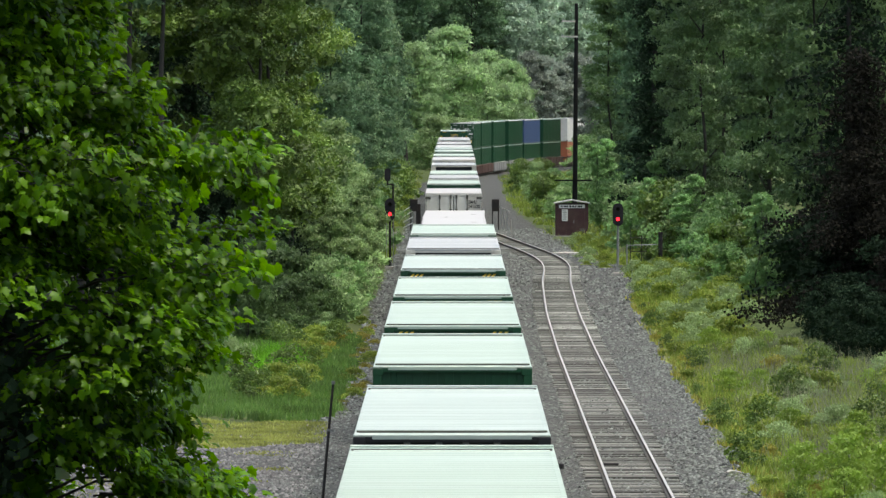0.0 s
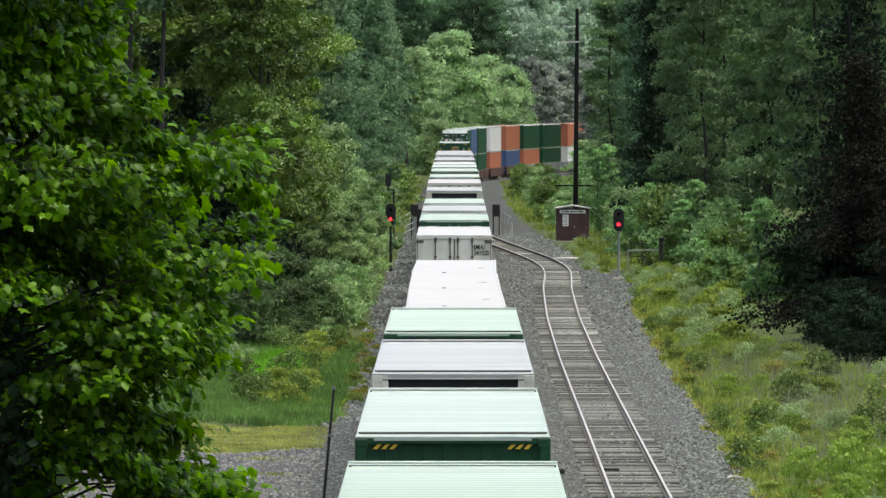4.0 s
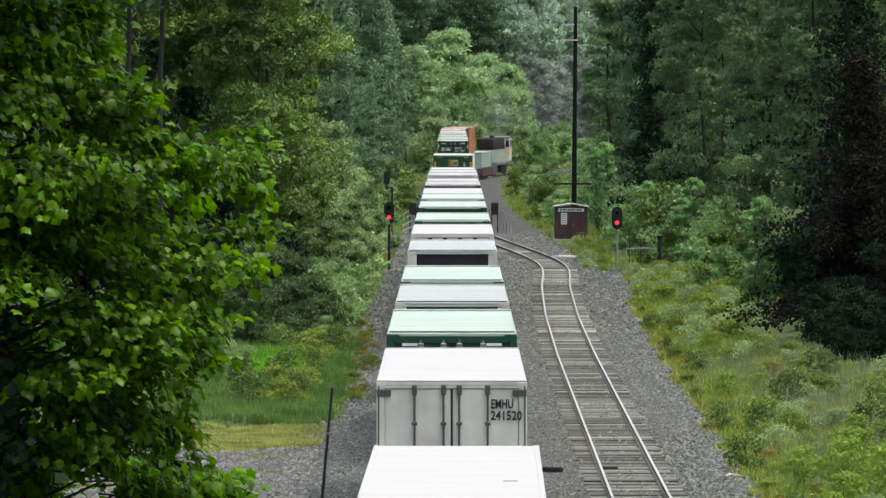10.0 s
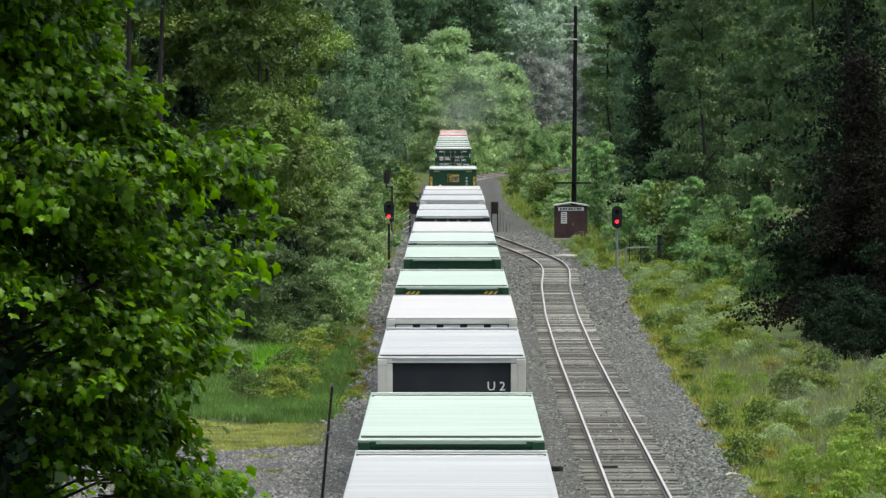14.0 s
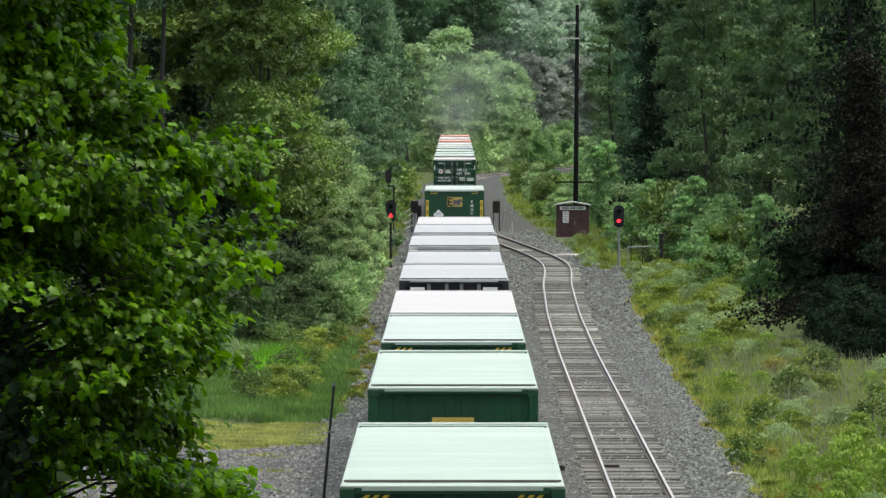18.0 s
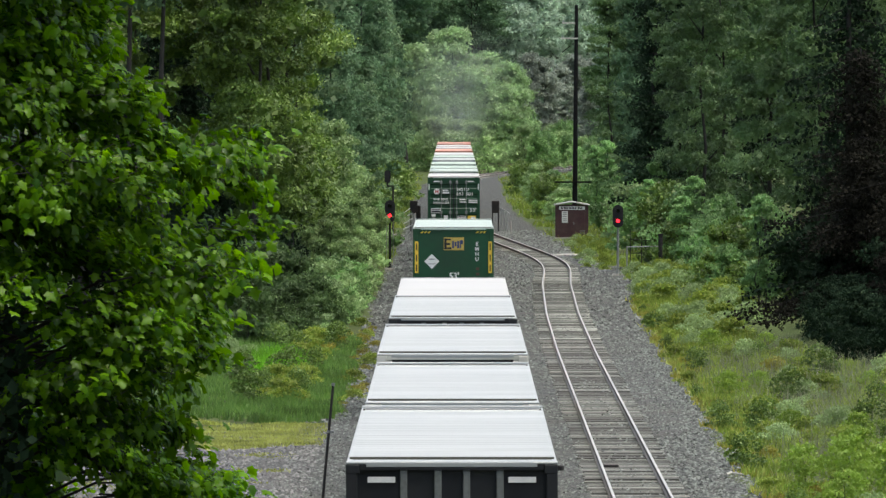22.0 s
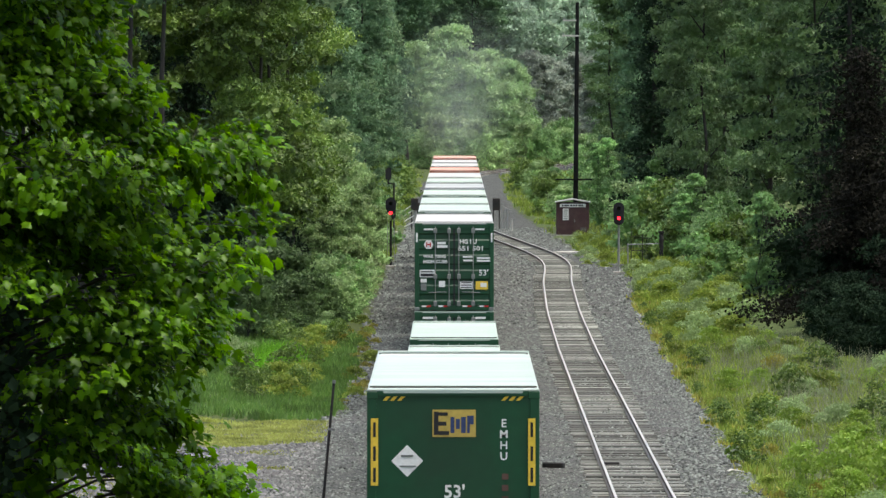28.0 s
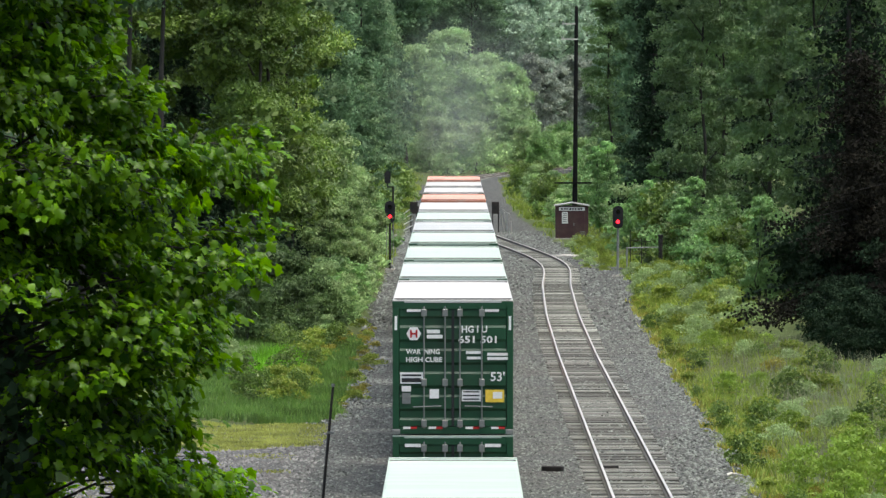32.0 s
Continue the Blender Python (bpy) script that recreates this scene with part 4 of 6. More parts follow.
def locomotive(name, label):
    """A six-axle road locomotive: its long hood towards -y, the cab beyond."""
    pale = material("pale_engine_paint", (0.36, 0.42, 0.36), 0.5, vary=0.12, grain=5, dirt_or_sheen=(0.2, 0.2, 0.16), blotch_amount=0.5)
    cream = material("cream_engine_paint", (0.68, 0.66, 0.56), 0.5, vary=0.12, grain=5, dirt_or_sheen=(0.3, 0.27, 0.2), blotch_amount=0.5)
    grey = material("grey_engine_paint", (0.16, 0.165, 0.17), 0.5, vary=0.12, grain=5, dirt_or_sheen=(0.07, 0.07, 0.07), blotch_amount=0.5)
    e = tagged(empty(name), label, "locomotive")
    part("frame", boxes((-1.5, 1.5, -10.9, 10.9, 1.25, 1.6), bevel=0.04), grey, e)
    part("long_hood", boxes((-0.88, 0.88, -10.0, 5.6, 1.6, 3.1), bevel=0.06), pale, e)
    part("upper_hood", boxes((-0.88, 0.88, -10.0, 5.6, 3.1, 4.25), bevel=0.06), black_iron, e, "dark upper engine hood")
    part("hood_roof", boxes((-0.84, 0.84, -9.9, 5.5, 4.25, 4.42), bevel=0.05), black_iron, e)
    part("radiator", boxes((-1.02, 1.02, -10.05, -6.3, 3.35, 4.5), bevel=0.12), black_iron, e, "flared dark radiator housing")
    part("cab", boxes((-1.5, 1.5, 5.6, 8.2, 1.6, 4.45), bevel=0.12), cream, e)
    part("cab_roof", boxes((-1.55, 1.55, 5.5, 8.3, 4.45, 4.6), bevel=0.05), black_iron, e)
    part("roof_edge", boxes((-1.56, 1.56, 5.46, 5.52, 4.5, 4.62)), white_mark, e, "pale edge of the cab roof")
    part("cab_stripe", boxes((-1.5, 1.5, 5.58, 5.6, 2.45, 2.75)), yellow_mark, e, "yellow stripe across the cab")
    for sg in (-1, 1):
        part("rear_window", boxes((sg * 1.22 - 0.2, sg * 1.22 + 0.2, 5.57, 5.6, 3.3, 4.1)), black_mark, e)
        part("cab_step", boxes((sg * 1.2 - 0.28, sg * 1.2 + 0.28, 5.35, 5.45, 0.45, 1.3), bevel=0.02), white_mark, e, "white cab step guard")
    part("nose", boxes((-1.0, 1.0, 8.2, 10.2, 1.6, 3.2), bevel=0.15), cream, e)
    for sg in (-1, 1):
        part("window", boxes((min(sg * 1.5, sg * 1.51), max(sg * 1.5, sg * 1.51), 6.0, 7.8, 3.35, 4.15)), black_mark, e)
        part("handrail", tubes(*[((sg * 1.45, y, 1.6), (sg * 1.45, y, 2.6), 0.02) for y in np.arange(-10, 5.5, 1.9)], ((sg * 1.45, -10, 2.6), (sg * 1.45, 5.4, 2.6), 0.02), sides=5), white_mark, e)
        part("step", boxes((min(sg * 1.2, sg * 1.5), max(sg * 1.2, sg * 1.5), -10.9, -10.5, 0.4, 1.25)), grey, e)
    part("fuel_tank", boxes((-1.3, 1.3, -3.2, 3.2, 0.35, 1.25), bevel=0.1), black_iron, e)
    part("headlight", boxes((-0.25, 0.25, -10.02, -9.98, 3.8, 4.1)), white_mark, e)
    part("exhaust_stack", tubes(((0, -1.5, 4.4), (0, -1.5, 4.7), 0.28)), black_iron, e)
    part("pilot_plate", boxes((-1.4, 1.4, -11.0, -10.9, 0.25, 1.3)), grey, e)
    part("coupler", boxes((-0.15, 0.15, -11.6, -10.9, 0.75, 1.05), bevel=0.04), black_iron, e)
    for ty in (-7.0, 7.0):
        t = part("truck", boxes((-1.12, -0.98, ty - 2.4, ty + 2.4, 0.4, 0.95), (0.98, 1.12, ty - 2.4, ty + 2.4, 0.4, 0.95), bevel=0.05), black_iron, e)
        for dy in (-1.9, 0, 1.9):
            for sg in (-1, 1):
                part("wheel", tubes(((sg * 0.69, ty + dy, 0.51), (sg * 0.83, ty + dy, 0.51), 0.51), sides=20), rod_steel, t)
    return e


for near in (1102.0,):
    TRAIN.append((made("loco", lambda: tagged(locomotive("locomotive", "cream and dark grey diesel locomotive pushing at the rear"), group="locomotives")), near + 11.2, 0.0))


ASKEW = {2: (0.04, 0.12), 3: (0.02, 0.0), 4: (0.035, -0.27)}      # trailers that sit a little aside or askew: metres, degrees


def train_rows(s0, z, aside=0.0, skew=0.0):
    """Rows of a thing whose middle starts s0 metres down the line."""
    times = [0.0]
    if s0 > CURVE_AT - 20:
        last = min(32.0, (s0 - CURVE_AT + 25) / SPEED)
        times += [k * 0.75 for k in range(1, int(last / 0.75) + 2) if k * 0.75 < 32]
    times.append(32.0)
    rows = []
    for t in times:
        x, y, a = main_line(s0 - SPEED * t)
        rows.append((t, pose(x - 0.03 + aside, y, z, 0, 0, -a + skew)))
    return rows

# ---- signals, hut, poles ----
hut_paint = material("maroon_hut_paint", (0.055, 0.022, 0.025), 0.6, vary=0.15, grain=5, dirt_or_sheen=(0.09, 0.06, 0.05), blotch_scale=1.2, blotch_amount=0.5)
grey_metal = material("grey_metal", (0.35, 0.36, 0.36), 0.5, 0.4, vary=0.15, grain=12, dirt_or_sheen=(0.2, 0.19, 0.17), blotch_amount=0.4)
pole_wood = material("dark_pole_wood", (0.009, 0.009, 0.009), 0.85, vary=0.35, grain=12, dirt_or_sheen=(0.018, 0.018, 0.018), blotch_amount=0.5, stretch=(1, 1, 0.1), spec=0.2)
red_lens = glow("lit_red_lens", (1.0, 0.015, 0.03), 3.0)
dark_lens = material("dark_lens", (0.01, 0.01, 0.012), 0.15, vary=0.1, grain=4)
concrete = material("pale_concrete", (0.48, 0.46, 0.42), 0.85, vary=0.12, grain=8, dirt_or_sheen=(0.3, 0.28, 0.24), blotch_amount=0.5)


def build_hut():
    h = tagged(empty("equipment_hut", pose(8.4, 537.2, -0.30)), "dark maroon metal signal equipment hut with pale roof edge", "hut")
    part("wall", boxes((-1.17, 1.17, -1.1, 1.1, 0.0, 2.35), bevel=0.02), hut_paint, h)
    part("plinth", boxes((-1.2, 1.2, -1.13, 1.13, -0.1, 0.06)), concrete, h)
    bm = bmesh.new()
    for y0, y1 in ((-1.25, 1.25),):
        v = [bm.verts.new((x, y, z)) for y in (y0, y1) for x, z in ((-1.28, 2.33), (-1.28, 2.40), (0, 2.62), (1.28, 2.40), (1.28, 2.33), (0, 2.55))]
        bm.faces.new(v[:6])
        bm.faces.new(v[6:][::-1])
        for i in range(6):
            j = (i + 1) % 6
            bm.faces.new((v[j], v[i], v[i + 6], v[j + 6]))
    part("roof", bm, material("pale_roof_sheet", (0.55, 0.53, 0.5), 0.5, 0.2, vary=0.1, grain=6, dirt_or_sheen=(0.3, 0.27, 0.24)), h, "pale grey low gable roof")
    s = part("name_board", boxes((-0.92, 0.92, -1.14, -1.11, 2.02, 2.26)), white_mark, h, "white name board with dark lettering")
    part("board_lines", boxes(*[(-0.8 + 0.2 * i, -0.8 + 0.2 * i + w, -1.148, -1.142, 2.08, 2.2) for i, w in enumerate((0.14, 0.17, 0.12, 0.16, 0.15, 0.11, 0.17, 0.13))]), black_mark, s)
    n = part("notice", boxes((-0.72, -0.30, -1.13, -1.11, 1.1, 1.92)), white_mark, h, "white paper notice")
    part("notice_lines", boxes(*[(-0.66, -0.38, -1.136, -1.131, z, z + 0.06) for z in (1.2, 1.35, 1.5, 1.65, 1.78)]), rod_steel, n)
    part("door", boxes((0.02, 0.9, -1.125, -1.105, 0.1, 1.98), bevel=0.008), hut_paint, h)
    part("door_handle", boxes((0.1, 0.16, -1.16, -1.12, 0.95, 1.15)), rod_steel, h)
    part("vent", boxes((0.55, 0.95, -1.13, -1.11, 0.3, 0.34), (0.55, 0.95, -1.13, -1.11, 0.4, 0.44), (0.55, 0.95, -1.13, -1.11, 0.5, 0.54)), rod_steel, h)


def signal_head(parent, z, x=0.0, lit=True, back=False, lamps=2, size=1.0):
    """A black backplate with hooded lenses; the lower one is lit red."""
    hgt = 0.62 * lamps * size
    bm = bmesh.new()
    n = 16
    pts = []
    for i in range(n):
        a = 2 * math.pi * i / n
        r = 0.31 * size
        cz = (hgt / 2 - 0.28 * size) * (1 if math.sin(a) >= 0 else -1)
        pts.append((x + r * math.cos(a), z + cz + r * math.sin(a)))
    v0 = [bm.verts.new((px, -0.20, pz)) for px, pz in pts]
    v1 = [bm.verts.new((px, -0.17, pz)) for px, pz in pts]
    bm.faces.new(v0)
    bm.faces.new(v1[::-1])
    for i in range(n):
        j = (i + 1) % n
        bm.faces.new((v0[j], v0[i], v1[i], v1[j]))
    hd = part("signal_head", bm, black_mark, parent, "black oval signal head")
    part("housing", boxes((x - 0.17, x + 0.17, -0.17, 0.12, z - hgt / 2 + 0.05, z + hgt / 2 - 0.05), bevel=0.04), black_mark, hd)
    if back:
        return
    for k in range(lamps):
        lz = z + hgt / 2 - 0.32 - 0.56 * k
        on = lit and k == lamps - 1
        part("lens", tubes(((x, -0.225, lz), (x, -0.2, lz), 0.1), sides=16), red_lens if on else dark_lens, hd, "glowing red lens" if on else "")
        bm = bmesh.new()
        for i in range(9):
            a0, a1 = math.pi * i / 9 - 0.1, math.pi * (i + 1) / 9 - 0.1
            q = [(x + 0.145 * math.cos(a), y, lz + 0.145 * math.sin(a)) for a, y in ((a0, -0.2), (a1, -0.2), (a1, -0.42), (a0, -0.42))]
            bm.faces.new([bm.verts.new(p) for p in q])
        part("hood", bm, black_mark, hd)


def build_signal(m, label, mast_mat, high, head_z, ladder=True, back=False, aside=0.0, size=1.0):
    s = tagged(empty("railway_signal", m), label, "railway signal", "trackside signals")
    part("mast", tubes(((0, 0, 0), (0, 0, high), 0.075, 0.06), sides=10), mast_mat, s)
    part("base", boxes((-0.3, 0.3, -0.3, 0.3, -0.1, 0.22), bevel=0.02), concrete, s)
    signal_head(s, head_z, x=aside, back=back, size=size)
    if aside:
        part("arm", boxes((min(0, aside) - 0.04, 0.04, -0.05, 0.05, high - 0.1, high)), mast_mat, s)
        part("riser", tubes(((aside, 0, high - 0.1), (aside, 0, head_z), 0.05), sides=8), mast_mat, s)
    if ladder:
        l = part("ladder", tubes(((-0.2, 0.32, 0.1), (-0.2, 0.2, head_z + 0.3), 0.018), ((0.2, 0.32, 0.1), (0.2, 0.2, head_z + 0.3), 0.018), sides=5), grey_metal, s)
        part("rungs", tubes(*[((-0.2, 0.31, z), (0.2, 0.31, z), 0.012) for z in np.arange(0.4, head_z, 0.32)], sides=5), grey_metal, l)
    return s


def build_fixtures():
    build_hut()
    build_signal(pose(9.3, 427, ground_z(9.3, 427)), "dark railway signal on a grey mast showing red", grey_metal, 3.6, 3.5, ladder=False)
    build_signal(pose(-3.77, 440, -0.3), "dark railway signal on a black mast showing red", black_iron, 4.2, 3.55)
    build_signal(pose(-4.4, 540, -0.3), "tall dark railway signal with an unlit head", black_iron, 3.7, 4.35, ladder=False, back=True, aside=-0.4, size=0.72)
    p = tagged(empty("marker_post", pose(11.75, 427, ground_z(11.75, 427))), "short dark steel post in the weeds", "post")
    part("post", tubes(((0, 0, -0.1), (0, 0, 1.75), 0.09), sides=10), black_iron, p)
    part("post_cap", tubes(((0, 0, 1.75), (0, 0, 1.95), 0.12, 0.1), sides=10), black_iron, p)
    g = tagged(empty("wire_stand", pose(10.4, 431, ground_z(10.4, 431))), "thin dark metal stand behind the signal", "stand")
    part("upright", tubes(((-0.3, 0, 0), (-0.3, 0, 2.6), 0.022), ((0.35, 0, 0), (0.35, 0, 2.1), 0.022), sides=6), black_iron, g)
    part("crossbar", tubes(((-0.3, 0, 2.0), (0.9, 0, 1.9), 0.025), ((-0.3, 0, 1.2), (0.9, 0, 1.2), 0.025), sides=6), black_iron, g)
    u = tagged(empty("utility_pole", pose(9.0, 562, -0.3)), "tall dark wooden utility pole with short cross arms", "utility pole")
    part("pole", tubes(((0, 0, -0.2), (0.14, 0, 16.9), 0.20, 0.13), sides=12), pole_wood, u)
    for z, a, b in ((15.5, -0.95, 0.05), (14.35, -1.0, 0.25)):
        c = part("cross_arm", boxes((a, b, -0.2, -0.1, z, z + 0.11)), material("pale_arm_wood", (0.55, 0.53, 0.48), 0.8, vary=0.3, grain=10), u)
        part("insulator", tubes((((a + 0.1), -0.15, z + 0.11), ((a + 0.1), -0.15, z + 0.26), 0.05), sides=8), grey_metal, c)
    part("cross_arm", boxes((-1.5, 1.5, -0.25, -0.12, 3.6, 3.72)), pole_wood, u)
    k = tagged(empty("leaning_stake", pose(-3.35, 188, -0.3, 0, 5.2, 0)), "thin dark leaning stake beside the gravel lot", "stake")
    part("shaft", tubes(((0, 0, -0.2), (0, 0, 3.45), 0.04, 0.032), sides=8), black_iron, k)
    part("bracket", boxes((-0.03, 0.13, -0.05, 0.02, 2.27, 2.33)), rod_steel, k)
    part("cap", tubes(((0, 0, 3.45), (0, 0, 3.53), 0.045), sides=8), rod_steel, k)
    w = tagged(empty("concrete_slab", pose(7.3, 477, -0.2, 0, 0, -20)), "pale concrete slab lying by the switch", "slab")
    part("slab", boxes((-0.75, 0.75, -1.2, 1.2, -0.05, 0.1), bevel=0.03), concrete, w)


def build_lineside():
    """Small steelwork beside the main track, and odds and ends on the stones."""
    for x, label in ((-3.0, "dark lineside cabinet post with slanted white bars"), (3.05, "dark lineside cabinet on a thin frame")):
        c = tagged(empty("lineside_stand", pose(x, 556, -0.3)), label, "lineside stand")
        part("cabinet", boxes((-0.28, 0.28, -0.2, 0.2, 1.45, 2.35), bevel=0.03), black_iron, c)
        for a in (-0.22, 0.22):
            part("leg", tubes(((a, 0, 0), (a, 0, 1.5), 0.045), sides=8), black_iron, c)
        if x < 0:
            part("post", boxes((0.22, 0.5, -0.1, 0.1, 0, 2.0), bevel=0.02), black_iron, c)
            for k in range(4):
                part("slanted_bar", tubes(((-0.75, -0.05, 0.25 + 0.4 * k), (-0.05, -0.05, 0.6 + 0.45 * k), 0.035), sides=6), white_mark, c, "white slanted bar")
            part("rail_post", tubes(((-0.1, 0, 0.2), (0.05, 0, 2.4), 0.04), sides=6), grey_metal, c)
        else:
            for k in range(3):
                part("rail_post", tubes(((0.45 + 0.2 * k, 0, 0), (0.45 + 0.2 * k, 0, 1.8 - 0.2 * k), 0.03), sides=6), grey_metal, c)
            part("handrail", tubes(((0.4, 0, 1.8), (1.1, 0, 1.4), 0.03), sides=6), grey_metal, c)
    q = tagged(empty("lineside_post", pose(11.75, 428, ground_z(11.75, 428))), "black upright lineside post with a low rail", "post")
    part("post", boxes((-0.12, 0.12, -0.1, 0.1, -0.2, 2.1), bevel=0.02), black_iron, q)
    part("cap", boxes((-0.16, 0.16, -0.13, 0.13, 2.1, 2.22), bevel=0.02), black_iron, q)
    part("rail", tubes(((-1.9, 0.3, 1.45), (-0.1, 0.05, 1.5), 0.03), ((-1.9, 0.3, -0.2), (-1.9, 0.3, 1.5), 0.04), sides=6), grey_metal, q)
    p = tagged(empty("marker_stake", pose(4.15, 548, -0.3)), "thin pale marker stake in the gravel", "stake")
    part("stake", tubes(((0, 0, -0.1), (0, 0, 1.0), 0.05), sides=8), concrete, p)
    t = tagged(empty("tie_stub", pose(2.78, 212, -0.2, 0, 0, -24)), "dark broken piece of wooden tie on the ballast", "wood piece")
    part("stub", boxes((-0.32, 0.32, -0.1, 0.1, -0.03, 0.14), bevel=0.03), black_iron, t)
    b = tagged(empty("fallen_branch", pose(7.75, 209.5, -0.2, 0, 4, 70)), "bleached stick lying at the gravel edge", "stick")
    part("stick", tubes(((-0.5, 0, 0), (0.1, 0.05, 0.06), 0.035), ((0.1, 0.05, 0.06), (0.7, -0.1, 0.03), 0.028, 0.015), sides=6), concrete, b)
    r = tagged(empty("dark_boulder", pose(8.3, 200, -0.3)), "dark rounded boulder at the edge of the weeds", "rock")
    bm = bmesh.new()
    bmesh.ops.create_icosphere(bm, subdivisions=2, radius=0.24)
    for v in bm.verts:
        v.co *= 1 + 0.35 * noise.noise(v.co * 4)
        v.co.z *= 0.75
    part("boulder", bm, material("dark_rock", (0.05, 0.045, 0.04), 0.9, vary=0.4, grain=9, bump=0.5), r)
    k = tagged(empty("rail_anchor", pose(siding_x(213) - 0.45, 213, -0.17)), "dark iron clip lying on a tie", "iron piece")
    part("clip", boxes((-0.22, 0.22, -0.07, 0.07, -0.02, 0.07), bevel=0.02), black_iron, k)


# ---- plants ----
rng = np.random.default_rng(7)
bark = material("grey_brown_bark", (0.03, 0.027, 0.023), 0.9, vary=0.4, grain=9, stretch=(1, 1, 0.2))
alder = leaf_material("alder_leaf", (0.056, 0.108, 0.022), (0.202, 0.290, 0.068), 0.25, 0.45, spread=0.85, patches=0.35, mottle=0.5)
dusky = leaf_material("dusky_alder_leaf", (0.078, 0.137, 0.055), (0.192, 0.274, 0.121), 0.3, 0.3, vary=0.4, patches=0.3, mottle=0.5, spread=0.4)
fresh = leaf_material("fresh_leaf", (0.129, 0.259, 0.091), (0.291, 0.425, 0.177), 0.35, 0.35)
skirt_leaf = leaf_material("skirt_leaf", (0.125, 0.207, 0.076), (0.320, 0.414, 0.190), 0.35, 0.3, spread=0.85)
# light green, paled to put distance haze into the leaf colour
hazy_light = leaf_material("hazy_light_leaf", (0.208, 0.325, 0.143), (0.359, 0.473, 0.238), 0.35, 0.35)
# dark and dim leaves are tinted bluer to suggest haze over distance
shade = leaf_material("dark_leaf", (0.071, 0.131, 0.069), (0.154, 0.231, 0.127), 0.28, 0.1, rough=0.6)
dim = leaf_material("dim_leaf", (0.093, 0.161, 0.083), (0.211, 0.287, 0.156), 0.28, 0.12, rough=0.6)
# brownish leaves, greyed and lifted in place of distance haze
drab = leaf_material("hazy_drab_leaf", (0.184, 0.204, 0.168), (0.310, 0.352, 0.296), 0.25, 0.1, rough=0.7)
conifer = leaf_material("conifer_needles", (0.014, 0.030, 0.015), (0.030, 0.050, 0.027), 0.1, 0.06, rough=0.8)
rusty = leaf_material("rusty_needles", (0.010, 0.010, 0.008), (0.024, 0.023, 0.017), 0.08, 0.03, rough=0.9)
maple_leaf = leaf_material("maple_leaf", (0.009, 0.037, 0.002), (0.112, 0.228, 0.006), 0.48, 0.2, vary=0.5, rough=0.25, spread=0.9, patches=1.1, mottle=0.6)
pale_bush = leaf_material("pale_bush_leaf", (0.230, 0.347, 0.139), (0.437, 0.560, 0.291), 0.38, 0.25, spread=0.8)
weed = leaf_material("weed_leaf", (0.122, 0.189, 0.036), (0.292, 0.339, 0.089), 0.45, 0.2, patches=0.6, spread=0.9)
# haze of the far trees is mixed into this grey
hazy_grey = leaf_material("hazy_grey_leaf", (0.234, 0.325, 0.234), (0.390, 0.482, 0.364), 0.35, 0.2)
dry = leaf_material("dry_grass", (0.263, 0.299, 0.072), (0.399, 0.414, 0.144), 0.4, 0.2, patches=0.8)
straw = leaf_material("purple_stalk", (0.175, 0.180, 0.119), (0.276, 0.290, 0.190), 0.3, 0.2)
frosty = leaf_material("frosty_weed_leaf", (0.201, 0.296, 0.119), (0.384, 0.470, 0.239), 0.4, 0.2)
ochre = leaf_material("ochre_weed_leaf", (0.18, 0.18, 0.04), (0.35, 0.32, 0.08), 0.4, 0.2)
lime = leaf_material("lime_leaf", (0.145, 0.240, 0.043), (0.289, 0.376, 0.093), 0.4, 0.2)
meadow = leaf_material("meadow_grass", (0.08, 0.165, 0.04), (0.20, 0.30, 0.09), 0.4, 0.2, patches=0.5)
# leaf colour darkened for the shade in the hollow under the alders
hollow = leaf_material("shaded_hollow_leaf", (0.05, 0.09, 0.035), (0.125, 0.185, 0.07), 0.3, 0.2)
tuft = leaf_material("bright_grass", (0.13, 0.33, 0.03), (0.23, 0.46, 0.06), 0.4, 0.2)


def leaf_quads(centres, size, spread=0.45, flat=0.0, gen=rng, facing=None):
    """Small folded leaves (two triangles on a shared rib) at the given places."""
    n = len(centres)
    d = gen.normal(size=(n, 3))
    d[:, 2] -= 0.35
    d /= np.linalg.norm(d, axis=1)[:, None]
    up = gen.normal(size=(n, 3))
    up[:, 2] += flat
    if facing is not None:
        up = up * 0.75 + facing
    side = np.cross(d, up)
    side /= np.linalg.norm(side, axis=1)[:, None] + 1e-9
    nor = np.cross(side, d)
    s = size * (1 + spread * (gen.random(n) * 2 - 1))[:, None]
    a, b = centres - d * s * 0.5, centres + d * s * 0.5
    c1, c2 = centres + side * s * 0.36 + nor * s * 0.1, centres - side * s * 0.36 + nor * s * 0.1
    vs = np.stack([a, c1, b, c2], 1).reshape(-1, 3)
    i = np.arange(n)[:, None] * 4
    fs = (i + np.array([[0, 1, 2, 0, 2, 3]])).ravel()
    return vs, fs


def leaf_mesh(name, centres, size, mat, **k):
    vs, fs = leaf_quads(np.asarray(centres), size, **k)
    return raw_mesh(name, vs, fs, 3, mat)


def lobes_in(shape, n, gen):
    """Clump centres and radii in a crown: shape is (height, base of crown, radius, top taper)."""
    high, low, rad, taper = shape
    out = []
    for _ in range(n):
        u = gen.random() ** 0.85
        z = low + (high - low) * u
        r = rad * (math.sin(math.pi * min(1, (0.14 + 0.86 * u) ** taper)) ** 0.6 if u < 0.98 else 0.2)
        a = gen.random() * 2 * math.pi
        q = r * (0.15 + 0.85 * gen.random() ** 0.6)
        out.append((q * math.cos(a), q * math.sin(a), z, rad * (0.14 + 0.24 * gen.random())))
    return out


